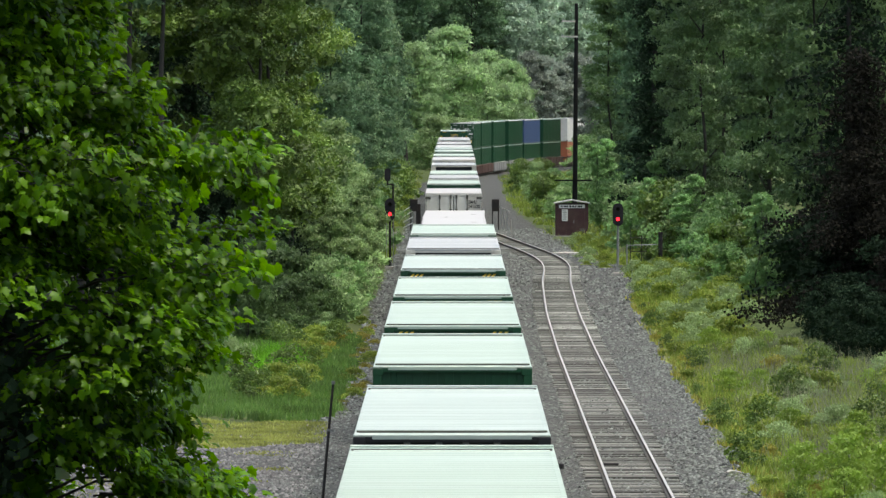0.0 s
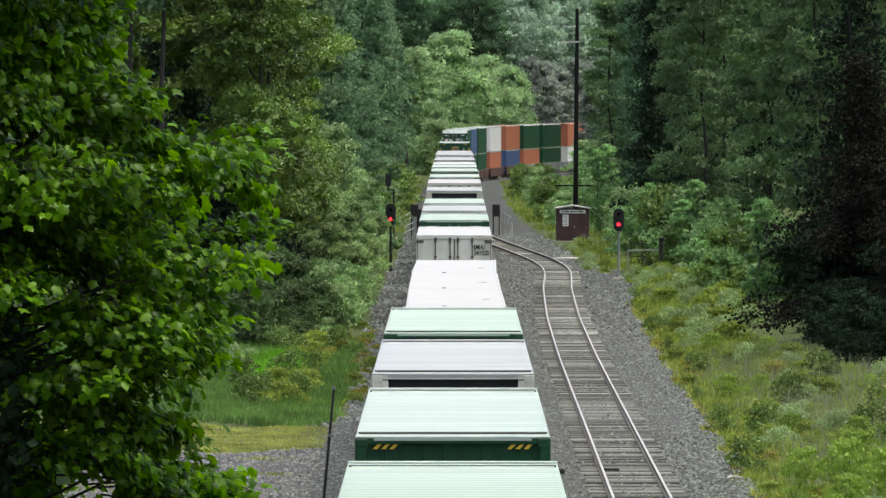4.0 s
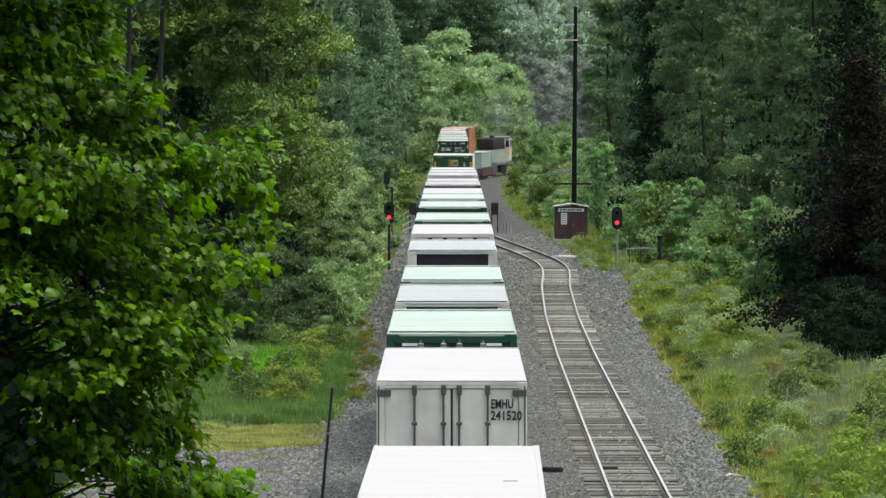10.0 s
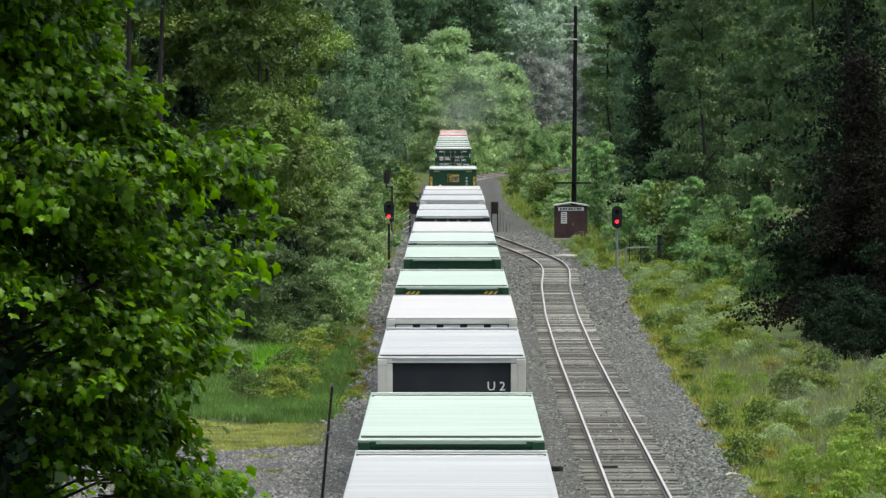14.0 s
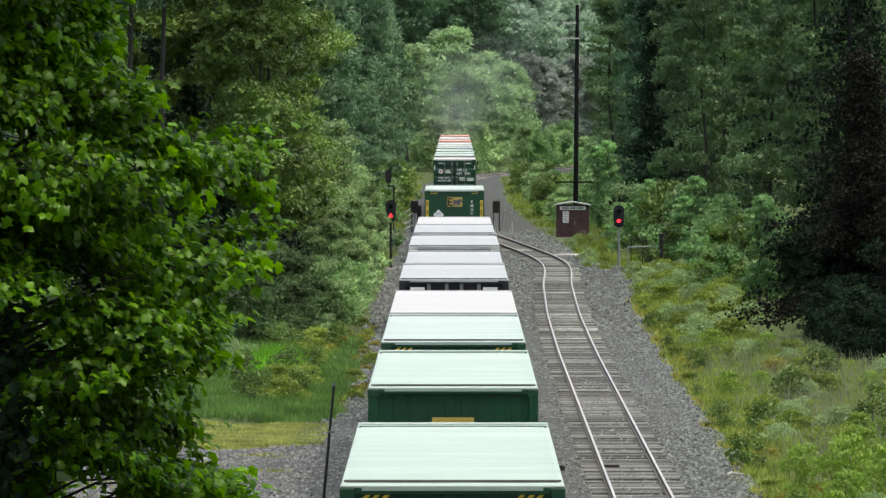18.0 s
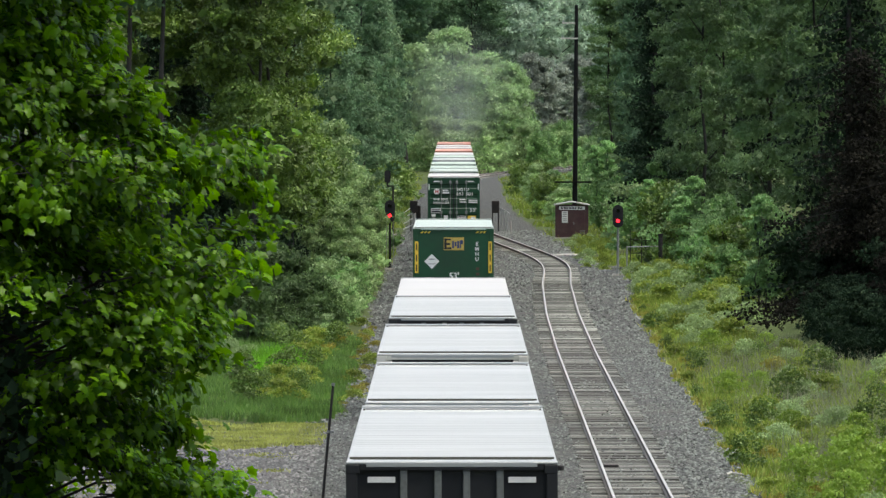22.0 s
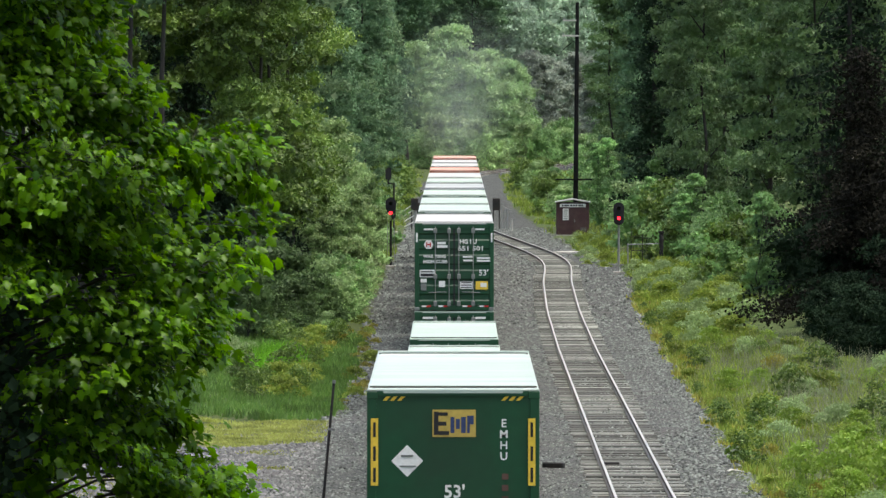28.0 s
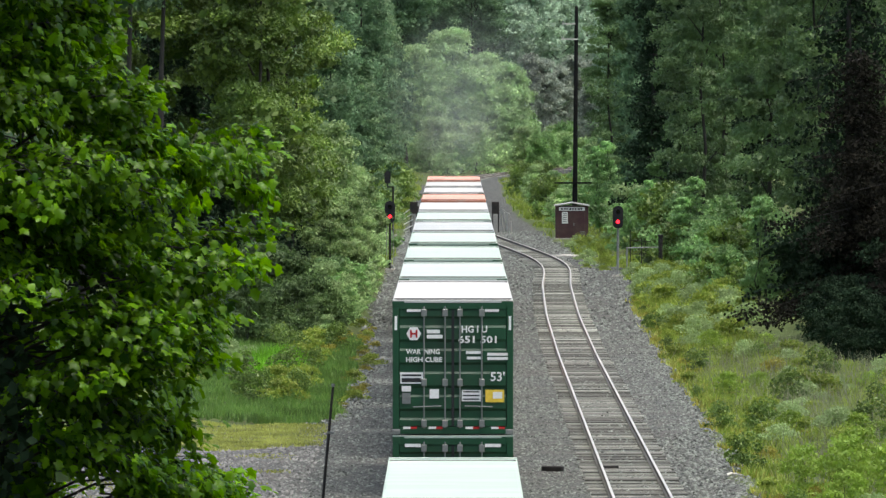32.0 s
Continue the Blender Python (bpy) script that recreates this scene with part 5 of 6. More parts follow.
def crown_points(lobes, per, gen):
    """Leaves on the upper, outer side of each clump, so that the clumps shade one another; and the way they face."""
    pts, ways = [], []
    for x, y, z, r in lobes:
        n = max(6, int(per * r * r))
        d = gen.normal(size=(n, 3))
        d[:, 2] = np.abs(d[:, 2]) - 0.3 + 0.25 * gen.normal(size=n)
        d[:, 0] += 0.5 * x / (abs(x) + abs(y) + 0.3)
        d[:, 1] += 0.5 * y / (abs(x) + abs(y) + 0.3)
        d /= np.linalg.norm(d, axis=1)[:, None]
        rr = r * (0.72 + 0.42 * gen.random(n) ** 1.3) * np.where(gen.random(n) < 0.12, 1.35, 1.0)
        ways.append(d + (0, 0, 0.25))
        pts.append(np.array((x, y, z)) + d * rr[:, None] * (1.15, 1.15, 0.62))
    return np.concatenate(pts), np.concatenate(ways)


def trunk_bmesh(high, low, rad, base, lobes, gen, limbs=9):
    bm = bmesh.new()
    p, r = Vector((0, 0, -0.4)), base
    steps = 6
    spine = [p.copy()]
    for i in range(steps):
        q = Vector((p.x + gen.normal() * 0.12, p.y + gen.normal() * 0.12, high * 0.86 * (i + 1) / steps))
        tube(bm, p, q, r, r * 0.78, sides=8)
        p, r = q, r * 0.78
        spine.append(p.copy())
    for k in range(min(limbs, len(lobes))):
        x, y, z, _ = lobes[k * len(lobes) // limbs]
        z0 = max(low * 0.7, z - 0.35 * math.hypot(x, y) - 0.8)
        a = Vector((0, 0, z0))
        mid = Vector((x * 0.55, y * 0.55, (z0 + z) / 2 + 0.1))
        tube(bm, a, mid, base * 0.32, base * 0.2, sides=5)
        tube(bm, mid, (x, y, z), base * 0.2, base * 0.07, sides=5)
    return bm


def broadleaf(seed, high, low, rad, leaves, size, mat, lobes=70, taper=1.0, name="tree", label="", base=None, core=26):
    gen = np.random.default_rng(seed)
    lb = lobes_in((high, low, rad, taper), lobes, gen)
    per = leaves / sum(max(0.02, r * r) for *_, r in lb)
    t = tagged(empty(name), label, name.split("_")[-1])
    if high > 2:
        part("trunk", trunk_bmesh(high, low, rad, base or high * 0.011, lb, gen), bark, t)
    else:
        part("stem", tubes(((0, 0, -0.1), (0, 0, high * 0.7), 0.015, 0.006), sides=4), bark, t)
    pts, ways = crown_points(lb, per, gen)
    ob = new("crown" if high > 2 else "foliage", leaf_mesh("crown", pts, size, mat, gen=gen, facing=ways))
    ob.parent = t
    if high > 2:
        # the shaded leaves inside each clump
        c = np.array([p[:3] for p in lb for _ in range(core)])
        r = np.array([p[3] for p in lb for _ in range(core)])
        c = c + gen.normal(size=c.shape) * r[:, None] * (0.42, 0.42, 0.26)
        ob = new("inner_foliage", leaf_mesh("inner_foliage", c, 0.6 * rad * 0.26, mat, gen=gen))
        ob.parent = t
    return t


def conifer_tree(seed, high, rad, leaves, size, mat, label):
    gen = np.random.default_rng(seed)
    t = tagged(empty("conifer_tree"), label, "tree")
    bm = bmesh.new()
    tube(bm, (0, 0, -0.4), (0, 0, high), high * 0.012, 0.03, sides=8)
    pts = []
    tiers = int(high / 0.55)
    for k in range(tiers):
        u = k / tiers
        z = high * (0.08 + 0.92 * u)
        r = rad * (1 - u) ** 0.8 + 0.15
        for a in gen.random(7) * 2 * math.pi:
            rr = r * (0.45 + 0.85 * gen.random() ** 1.3) * (1 + 0.3 * math.sin(k * 0.9 + a))
            tip = np.array((rr * math.cos(a), rr * math.sin(a), z - 0.22 * rr))
            tube(bm, (0, 0, z), tip, 0.03, 0.01, sides=4)
            n = max(4, int(leaves / tiers / 7 * rr / rad * 1.6))
            f = gen.random(n) ** 0.6
            pts.append(np.array((0, 0, z)) * (1 - f)[:, None] + tip * f[:, None] + gen.normal(size=(n, 3)) * np.array((0.3, 0.3, 0.2)))
    part("trunk", bm, bark, t)
    ob = new("crown", leaf_mesh("crown", np.concatenate(pts), size, mat, gen=gen))
    ob.parent = t
    return t


def plant_row(protos, spots, seed, sink=0.0):
    """Copies of the prototypes at the spots (x, y, scale), each turned its own way."""
    gen = random.Random(seed)
    for i, (x, y, s) in enumerate(spots):
        p = protos[i % len(protos)]
        m = pose(x, y, ground_z(x, y) - sink, gen.uniform(-2, 2), gen.uniform(-2, 2), gen.uniform(0, 360))
        if id(p) in PLACED:
            ob = copy_thing(p, m)
        else:
            PLACED.add(id(p))
            ob = p
            ob.matrix_basis = m
        ob.scale = (s, s, s * gen.uniform(0.92, 1.1))


PLACED = set()


def jittered(x0, x1, y0, y1, n, s0, s1, seed):
    g = random.Random(seed)
    return [(g.uniform(x0, x1), y0 + (y1 - y0) * (i + g.random()) / n, g.uniform(s0, s1)) for i in range(n)]


def build_forest():
    edge = "tall leafy green alder at the forest edge"
    tall = [broadleaf(11, 22, 4.2, 2.6, 30000, 0.15, alder, 170, 0.8, "alder_tree", edge, 0.19),
            broadleaf(12, 22, 6.0, 2.6, 28000, 0.15, alder, 150, 0.8, "alder_tree", edge, 0.17)]
    high_alder = [broadleaf(20, 23, 9.0, 3.0, 19000, 0.17, alder, 130, 0.8, "alder_tree", "tall alder with a high leafy crown", 0.2)]
    right_tall = [broadleaf(51, 22, 3.0, 2.1, 24000, 0.16, dusky, 150, 0.8, "alder_tree", "tall dusky green alder at the forest edge", 0.16),
                  broadleaf(52, 23, 3.5, 2.7, 27000, 0.17, dusky, 160, 0.8, "alder_tree", "tall dusky green alder at the forest edge", 0.18)]
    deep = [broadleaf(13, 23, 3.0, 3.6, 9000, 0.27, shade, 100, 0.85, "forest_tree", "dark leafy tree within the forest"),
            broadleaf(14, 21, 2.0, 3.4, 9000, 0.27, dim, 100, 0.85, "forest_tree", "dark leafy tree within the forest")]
    light = [broadleaf(15, 17, 1.0, 5.0, 13000, 0.27, hazy_light, 130, 0.9, "broadleaf_tree", "light green broadleaf tree by the curve")]
    grey = [broadleaf(19, 21, 3.0, 4.4, 8000, 0.33, hazy_grey, 95, 0.9, "forest_tree", "tree beyond the curve with haze in its greyish green leaves")]
    brush = [broadleaf(21, 13, 0.4, 2.6, 6000, 0.27, drab, 80, 0.8, "thicket_tree", "brownish thicket tree beyond the curve with haze greyed in", 0.1)]
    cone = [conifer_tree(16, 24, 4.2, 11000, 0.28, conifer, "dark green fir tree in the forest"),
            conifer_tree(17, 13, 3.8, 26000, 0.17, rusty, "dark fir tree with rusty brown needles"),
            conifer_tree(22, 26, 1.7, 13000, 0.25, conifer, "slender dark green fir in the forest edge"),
            conifer_tree(23, 12, 2.3, 15000, 0.2, conifer, "short dense dark fir added for the shade under the alders")]
    bare = broadleaf(18, 24, 14.0, 3.0, 6000, 0.3, shade, 90, 0.9, "forest_tree", "tall tree with a bare dark trunk", 0.24)
    # left edge: alders over a hollow, its shade made with added dark young firs, then a lower leafy skirt
    plant_row(tall, [(-8.7, 346, 1.0), (-10.5, 353, 1.0), (-8.2, 366, 1.0), (-9.5, 340, 0.97)], 1)
    plant_row(high_alder, [(-12.6, 364, 1.0), (-14.9, 352, 1.0), (-17.0, 344, 1.0), (-19.5, 350, 1.0)], 101)
    plant_row([bare], [(-12.75, 326, 1.0), (-14.6, 334, 1.0)], 16)
    # these firs are added so that their needle colour darkens the hollow
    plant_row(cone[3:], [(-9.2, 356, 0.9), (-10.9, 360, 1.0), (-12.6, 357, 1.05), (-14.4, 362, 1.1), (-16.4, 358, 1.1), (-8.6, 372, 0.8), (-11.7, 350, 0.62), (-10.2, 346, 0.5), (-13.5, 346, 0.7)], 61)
    skirt = broadleaf(24, 6.4, 0.2, 1.5, 7000, 0.14, skirt_leaf, 60, 0.7, "young_alder", "young leafy alder at the foot of the forest edge", 0.07)
    plant_row([skirt], [(-5.7, 356, 0.75), (-5.6, 372, 0.8), (-5.5, 392, 0.85), (-5.5, 412, 0.85), (-5.6, 434, 0.95), (-6.5, 380, 1.0), (-6.7, 402, 1.15), (-6.7, 426, 1.3)], 102)
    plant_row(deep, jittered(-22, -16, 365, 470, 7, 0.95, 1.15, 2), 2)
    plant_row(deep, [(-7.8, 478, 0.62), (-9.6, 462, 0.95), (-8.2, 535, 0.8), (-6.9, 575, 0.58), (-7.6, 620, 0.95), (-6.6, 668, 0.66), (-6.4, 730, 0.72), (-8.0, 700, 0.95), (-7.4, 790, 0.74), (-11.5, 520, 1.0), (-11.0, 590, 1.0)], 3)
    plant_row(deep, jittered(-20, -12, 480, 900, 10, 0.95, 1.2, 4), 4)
    plant_row([bare], [(-5.4, 870, 1.15), (-6.6, 905, 1.2)], 103)
    # right edge
    plant_row(right_tall, [(14.4, 432, 1.0), (17.3, 415, 1.0), (13.0, 622, 1.0), (19.4, 402, 1.0), (16.2, 446, 0.95), (21.6, 392, 1.0), (18.6, 378, 1.0), (15.4, 470, 1.0), (20.8, 368, 0.95)], 5)
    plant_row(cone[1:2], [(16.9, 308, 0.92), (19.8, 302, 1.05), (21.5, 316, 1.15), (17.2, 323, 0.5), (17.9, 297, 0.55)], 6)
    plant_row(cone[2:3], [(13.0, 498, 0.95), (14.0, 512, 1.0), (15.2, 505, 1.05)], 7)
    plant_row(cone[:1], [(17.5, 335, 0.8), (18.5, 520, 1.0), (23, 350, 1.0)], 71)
    plant_row(deep[:1], jittered(14.5, 17.5, 530, 590, 4, 0.9, 1.1, 8), 8)
    plant_row(deep, jittered(16.6, 19.5, 590, 730, 6, 0.9, 1.1, 65), 65)
    plant_row(deep, jittered(22, 28, 320, 760, 10, 0.95, 1.2, 9), 9)
    # beyond the curve
    plant_row(light, [(-0.4, 965, 1.05), (4.2, 985, 0.88), (7.4, 1006, 0.70), (-4.8, 945, 0.85)], 10)
    plant_row(deep[:1], jittered(-12, 7, 1035, 1065, 8, 1.1, 1.3, 11), 11)
    plant_row([bare], [(-2.2, 1028, 1.1), (2.6, 1030, 1.15)], 104)
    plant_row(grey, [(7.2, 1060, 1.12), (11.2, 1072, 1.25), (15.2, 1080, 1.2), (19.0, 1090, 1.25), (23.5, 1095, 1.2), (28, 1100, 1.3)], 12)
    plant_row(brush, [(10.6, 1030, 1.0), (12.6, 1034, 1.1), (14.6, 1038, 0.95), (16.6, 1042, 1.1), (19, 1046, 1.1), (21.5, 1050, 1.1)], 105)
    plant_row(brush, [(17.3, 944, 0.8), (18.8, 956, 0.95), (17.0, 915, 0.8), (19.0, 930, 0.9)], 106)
    plant_row(cone[:1], jittered(-10, 24, 1125, 1150, 6, 1.2, 1.5, 13), 13)
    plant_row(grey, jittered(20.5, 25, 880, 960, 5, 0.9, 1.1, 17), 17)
    # added fir, whose near-black needles stand for the maple's shaded inside
    plant_row([conifer_tree(25, 9.2, 1.5, 11000, 0.16, conifer, "young dark fir added in place of shade inside the maple")], [(-5.3, 80.4, 1.0)], 107)
    # unseen trees added along both sides of the bridge, to block skylight (five rows)
    plant_row(deep, jittered(-16, -12.5, 20, 74, 6, 0.9, 1.1, 18), 18)
    plant_row(deep[:1], [(-14.0, 77, 1.0), (-10.3, 68, 1.0), (-9.6, 60, 0.95), (-9.2, 51, 0.95)], 64)
    plant_row(deep, jittered(22, 27, 20, 290, 7, 0.9, 1.1, 19), 19)
    plant_row(deep, jittered(-24, -14, -70, 0, 4, 0.9, 1.1, 20), 20)
    plant_row(deep, jittered(12, 24, -70, 0, 4, 0.9, 1.1, 21), 21)
    plant_row(deep, jittered(-13, -9, 800, 1010, 9, 0.9, 1.1, 14), 14)


def build_bushes():
    pale = broadleaf(31, 3.4, 0.1, 1.7, 2600, 0.13, pale_bush, 42, 0.7, "roadside_bush", "pale green leafy bush beside the track", 0.05)
    lush = broadleaf(32, 3.2, 0.1, 1.8, 2600, 0.14, fresh, 42, 0.7, "roadside_bush", "bright green leafy bush beside the track", 0.05)
    dark = broadleaf(33, 3.6, 0.1, 2.0, 2600, 0.15, alder, 42, 0.7, "roadside_bush", "dark green leafy bush at the forest edge", 0.05)
    plant_row([pale, lush, pale], jittered(-6.2, -5.2, 338, 482, 24, 0.5, 0.95, 21), 21)
    plant_row([dark, lush], jittered(-9.5, -7.2, 385, 480, 8, 0.9, 1.3, 33), 33)
    umbra = broadleaf(37, 3.6, 0.1, 2.0, 3200, 0.14, hollow, 42, 0.7, "shady_bush", "leafy bush coloured dim for the shade under the trees", 0.05)
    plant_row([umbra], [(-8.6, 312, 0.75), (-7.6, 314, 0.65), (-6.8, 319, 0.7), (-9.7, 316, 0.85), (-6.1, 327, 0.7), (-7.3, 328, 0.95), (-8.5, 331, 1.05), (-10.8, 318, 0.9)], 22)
    # bush added behind the maple, to keep its lower crown dark
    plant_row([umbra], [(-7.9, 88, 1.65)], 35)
    plant_row([pale], [(-5.5, 331, 0.6), (-5.2, 345, 0.65), (-6.2, 321, 0.4), (-5.4, 316, 0.35)], 34)
    # leafy bushes in the near-black needle colour, which paints the firs' shade
    murky = broadleaf(34, 4.2, 0.1, 2.2, 3600, 0.15, conifer, 42, 0.7, "shady_bush", "leafy bush coloured dark for the shade of the firs", 0.05)
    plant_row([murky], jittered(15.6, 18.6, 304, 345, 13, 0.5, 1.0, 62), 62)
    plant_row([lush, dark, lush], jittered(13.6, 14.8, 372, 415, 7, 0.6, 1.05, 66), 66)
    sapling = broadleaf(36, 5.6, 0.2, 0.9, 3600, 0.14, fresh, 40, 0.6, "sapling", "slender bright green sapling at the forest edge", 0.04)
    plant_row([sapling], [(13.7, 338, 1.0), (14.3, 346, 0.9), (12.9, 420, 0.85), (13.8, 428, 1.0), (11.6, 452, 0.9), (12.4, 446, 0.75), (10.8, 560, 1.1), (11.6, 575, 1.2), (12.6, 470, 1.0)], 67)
    # needle colour again, for the shade low under the firs
    gloomy = broadleaf(35, 4.0, 0.1, 2.2, 3600, 0.15, conifer, 42, 0.7, "shady_bush", "leafy bush coloured nearly black for the shade under the firs", 0.05)
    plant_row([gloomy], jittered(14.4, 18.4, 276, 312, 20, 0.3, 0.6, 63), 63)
    plant_row([lush, pale, dark], jittered(-8.0, -5.5, 480, 820, 16, 0.8, 1.3, 23), 23)
    plant_row([lush, lush, dark], jittered(12.8, 15.2, 415, 485, 14, 0.7, 1.3, 24), 24)
    plant_row([dark, lush], jittered(15.0, 18, 345, 410, 10, 0.6, 1.1, 25), 25)
    plant_row([lush, pale, lush, dark], jittered(6.8, 9.6, 585, 790, 24, 0.45, 0.95, 26), 26)
    plant_row([lush, pale, lush], jittered(11.6, 14.5, 475, 640, 16, 0.9, 1.5, 28), 28)
    # the farthest rows use mostly pale bushes, in place of distance haze
    plant_row([pale, lush], jittered(13.5, 18, 770, 850, 8, 1.1, 1.6, 29), 29)
    plant_row([pale, lush, pale], jittered(-7, 4.5, 905, 965, 16, 1.0, 1.7, 30), 30)
    plant_row([pale, lush], jittered(3, 15, 985, 1025, 14, 1.1, 1.9, 31), 31)


def grass_blades(places, high, mat_name, mat, gen, wide=0.035):
    """Tufts of blades: one triangle a blade, bent over at random."""
    n = len(places)
    a = gen.random(n) * 2 * np.pi
    h = high * (0.5 + gen.random(n))
    lean = gen.normal(size=(n, 2)) * 0.35 * h[:, None]
    side = np.stack([np.cos(a), np.sin(a), np.zeros(n)], 1) * wide * (0.6 + gen.random(n))[:, None]
    tip = places + np.stack([lean[:, 0], lean[:, 1], h], 1)
    vs = np.stack([places - side, places + side, tip], 1).reshape(-1, 3)
    return raw_mesh(mat_name, vs, np.arange(3 * n), 3, mat)


def build_verge():
    gen = np.random.default_rng(5)

    def scatter(n, x0, x1, y0, y1, clump, keep):
        out = []
        cx = gen.uniform(x0, x1, n // 30 + 1)
        cy = gen.uniform(y0, y1, n // 30 + 1)
        for a, b in zip(cx, cy):
            if not keep(a, b):
                continue
            p = gen.normal(size=(30, 2)) * clump + (a, b)
            out += [(u, v, -0.225 if left_edge(v) < u < right_edge(v) else ground_z(u, v) - 0.02) for u, v in p if keep(u, v)]
        return np.array(out)

    right = lambda x, y: x > right_edge(y) + 0.1 and not (y > 272 and x > 13.3 + (300 - min(y, 330)) * 0.06)
    lot = lambda x, y: x < left_edge(y) + 1.0 or (y > 230 + 3 * wob(x, y, 2.0) and x < -4.9 + 1.4 * wob(y, x, 1.7))
    moss = lambda x, y: wob(x, y, 3.0, 4.0) > 0.12 and x < -4.6
    far_side = lambda x, y: (x < left_edge(y) or x > right_edge(y)) and abs(x - main_line(y)[0]) > 3.3 and x - main_line(y)[0] < 13
    left = lambda x, y: x < left_edge(y) - 0.1 and y > 238
    rim = lambda x, y: right_edge(y) - 0.15 < x < right_edge(y) + 1.1 + 0.8 * wob(x, y, 4.0) and wob(x, y, 7.0, 2.0) > -0.2
    lot_rim = lambda x, y: x < -4.0 and abs(y - 233 - 3.0 * wob(x, 7, 3.0)) < 9 - 0.5 * abs(x + 8)
    knob = lambda x, y: math.hypot(x + 6.7, (y - 283) / 8) < 0.95
    for name, label, n, rect, clump, high, mat, keep, wide in (
            ("verge_grass", "green grass and weeds on the verge", 95000, (8, 18, 165, 470), 0.4, 0.27, weed, right, 0.03),
            ("dry_verge_grass", "yellowish dry grass along the gravel edge", 13000, (8, 11.0, 165, 470), 0.35, 0.22, dry, rim, 0.03),
            ("ochre_verge_weeds", "rusty yellow weeds creeping over the gravel edge", 12000, (8, 12.0, 165, 400), 0.3, 0.2, ochre, rim, 0.035),
            ("tall_stalks", "pale brownish seed stalks among the weeds", 12000, (10.0, 18, 190, 300), 0.7, 0.7, straw, right, 0.009),
            ("lot_grass", "green grass beside the gravel lot", 60000, (-16, -3.6, 243, 325), 0.4, 0.26, meadow, left, 0.03),
            ("bright_tuft", "bright green tuft of tall grass beside the lot", 9000, (-8, -5.4, 270, 296), 0.3, 0.75, tuft, knob, 0.03),
            ("dry_lot_grass", "yellow dry grass at the lot's edge", 60000, (-16, -4.2, 220, 246), 0.35, 0.09, dry, lot_rim, 0.03),
            ("lot_moss", "low yellowish grass creeping over the gravel lot", 14000, (-10, -4.5, 186, 222), 0.3, 0.05, dry, moss, 0.03),
            ("far_verge_grass", "green grass along the far line", 30000, (-9, 18, 450, 900), 0.5, 0.45, weed, far_side, 0.05)):
        pts = scatter(n, *rect, clump, keep)
        tagged(new(name, grass_blades(pts, high, name, mat, gen, wide)), label, "grass", kind="stuff")
    # leafy weeds
    low = broadleaf(41, 0.7, 0.0, 0.85, 1400, 0.10, weed, 26, 0.5, "weed_clump", "bushy bright green weeds on the verge", 0.02)
    tall = broadleaf(43, 0.75, 0.0, 0.8, 1300, 0.08, frosty, 30, 0.5, "weed_clump", "tall pale green weeds on the verge", 0.02)
    gold = broadleaf(42, 0.5, 0.0, 0.6, 800, 0.08, ochre, 26, 0.5, "weed_clump", "yellowing low weeds on the verge", 0.02)
    shrub = broadleaf(45, 1.25, 0.0, 0.7, 1500, 0.09, alder, 30, 0.6, "verge_shrub", "dark green leafy shrub on the verge", 0.02)
    bright = broadleaf(46, 1.1, 0.0, 0.75, 1700, 0.085, lime, 36, 0.6, "verge_shrub", "bright green dense shrub on the verge", 0.02)
    plant_row([low, shrub, tall, low, gold, tall, low, bright], [q for q in jittered(9.6, 15.8, 176, 300, 120, 0.45, 1.1, 41) if q[0] > right_edge(q[1]) + 0.4 and (q[1] < 268 or q[0] < 13.4)], 41, 0.12)
    plant_row([gold, low, gold, shrub], [(right_edge(y) + 0.45 + 0.5 * wob(2, y, 6), y, 0.65 + 0.5 * wob(1, y, 3)) for y in np.arange(172, 430, 6.1)], 42, 0.1)
    plant_row([tall, low, tall, tall, low], jittered(9.8, 13.6, 312, 432, 64, 0.8, 1.35, 43), 43, 0.12)
    plant_row([bright], [(9.4, 201, 1.1), (10.4, 198, 1.3), (11.1, 205, 1.15), (9.9, 190, 1.0), (11.0, 191, 1.3), (12.0, 199, 1.2), (11.9, 222, 0.9), (9.6, 262, 0.9), (10.3, 300, 0.9)], 46)
    plant_row([low, tall], jittered(7.8, 10.6, 440, 528, 24, 0.35, 0.7, 47), 47)
    plant_row([low, gold, shrub], jittered(-7.0, -4.4, 258, 330, 20, 0.6, 1.1, 44), 44)
    plant_row([gold, low, gold], [(left_edge(y) + 0.15 * (i % 4), y, 0.45 + 0.25 * (i * 7 % 5) / 4) for i, y in enumerate(np.arange(256, 345, 5.3))], 48, 0.05)
    plant_row([low, tall, low, shrub], jittered(-13, -4.9, 252, 318, 40, 0.6, 1.1, 45), 45)


build_fixtures()
build_lineside()
build_forest()
build_bushes()
build_verge()

# ---- the maple beside the bridge, whose boughs stir in the wind ----
LEAF_OUTLINE = ((0, -0.36), (0.27, -0.35), (0.25, -0.14), (0.53, 0.02), (0.27, 0.17), (0.22, 0.34), (0, 0.58), (-0.22, 0.34), (-0.27, 0.17), (-0.53, 0.02), (-0.25, -0.14), (-0.27, -0.35))


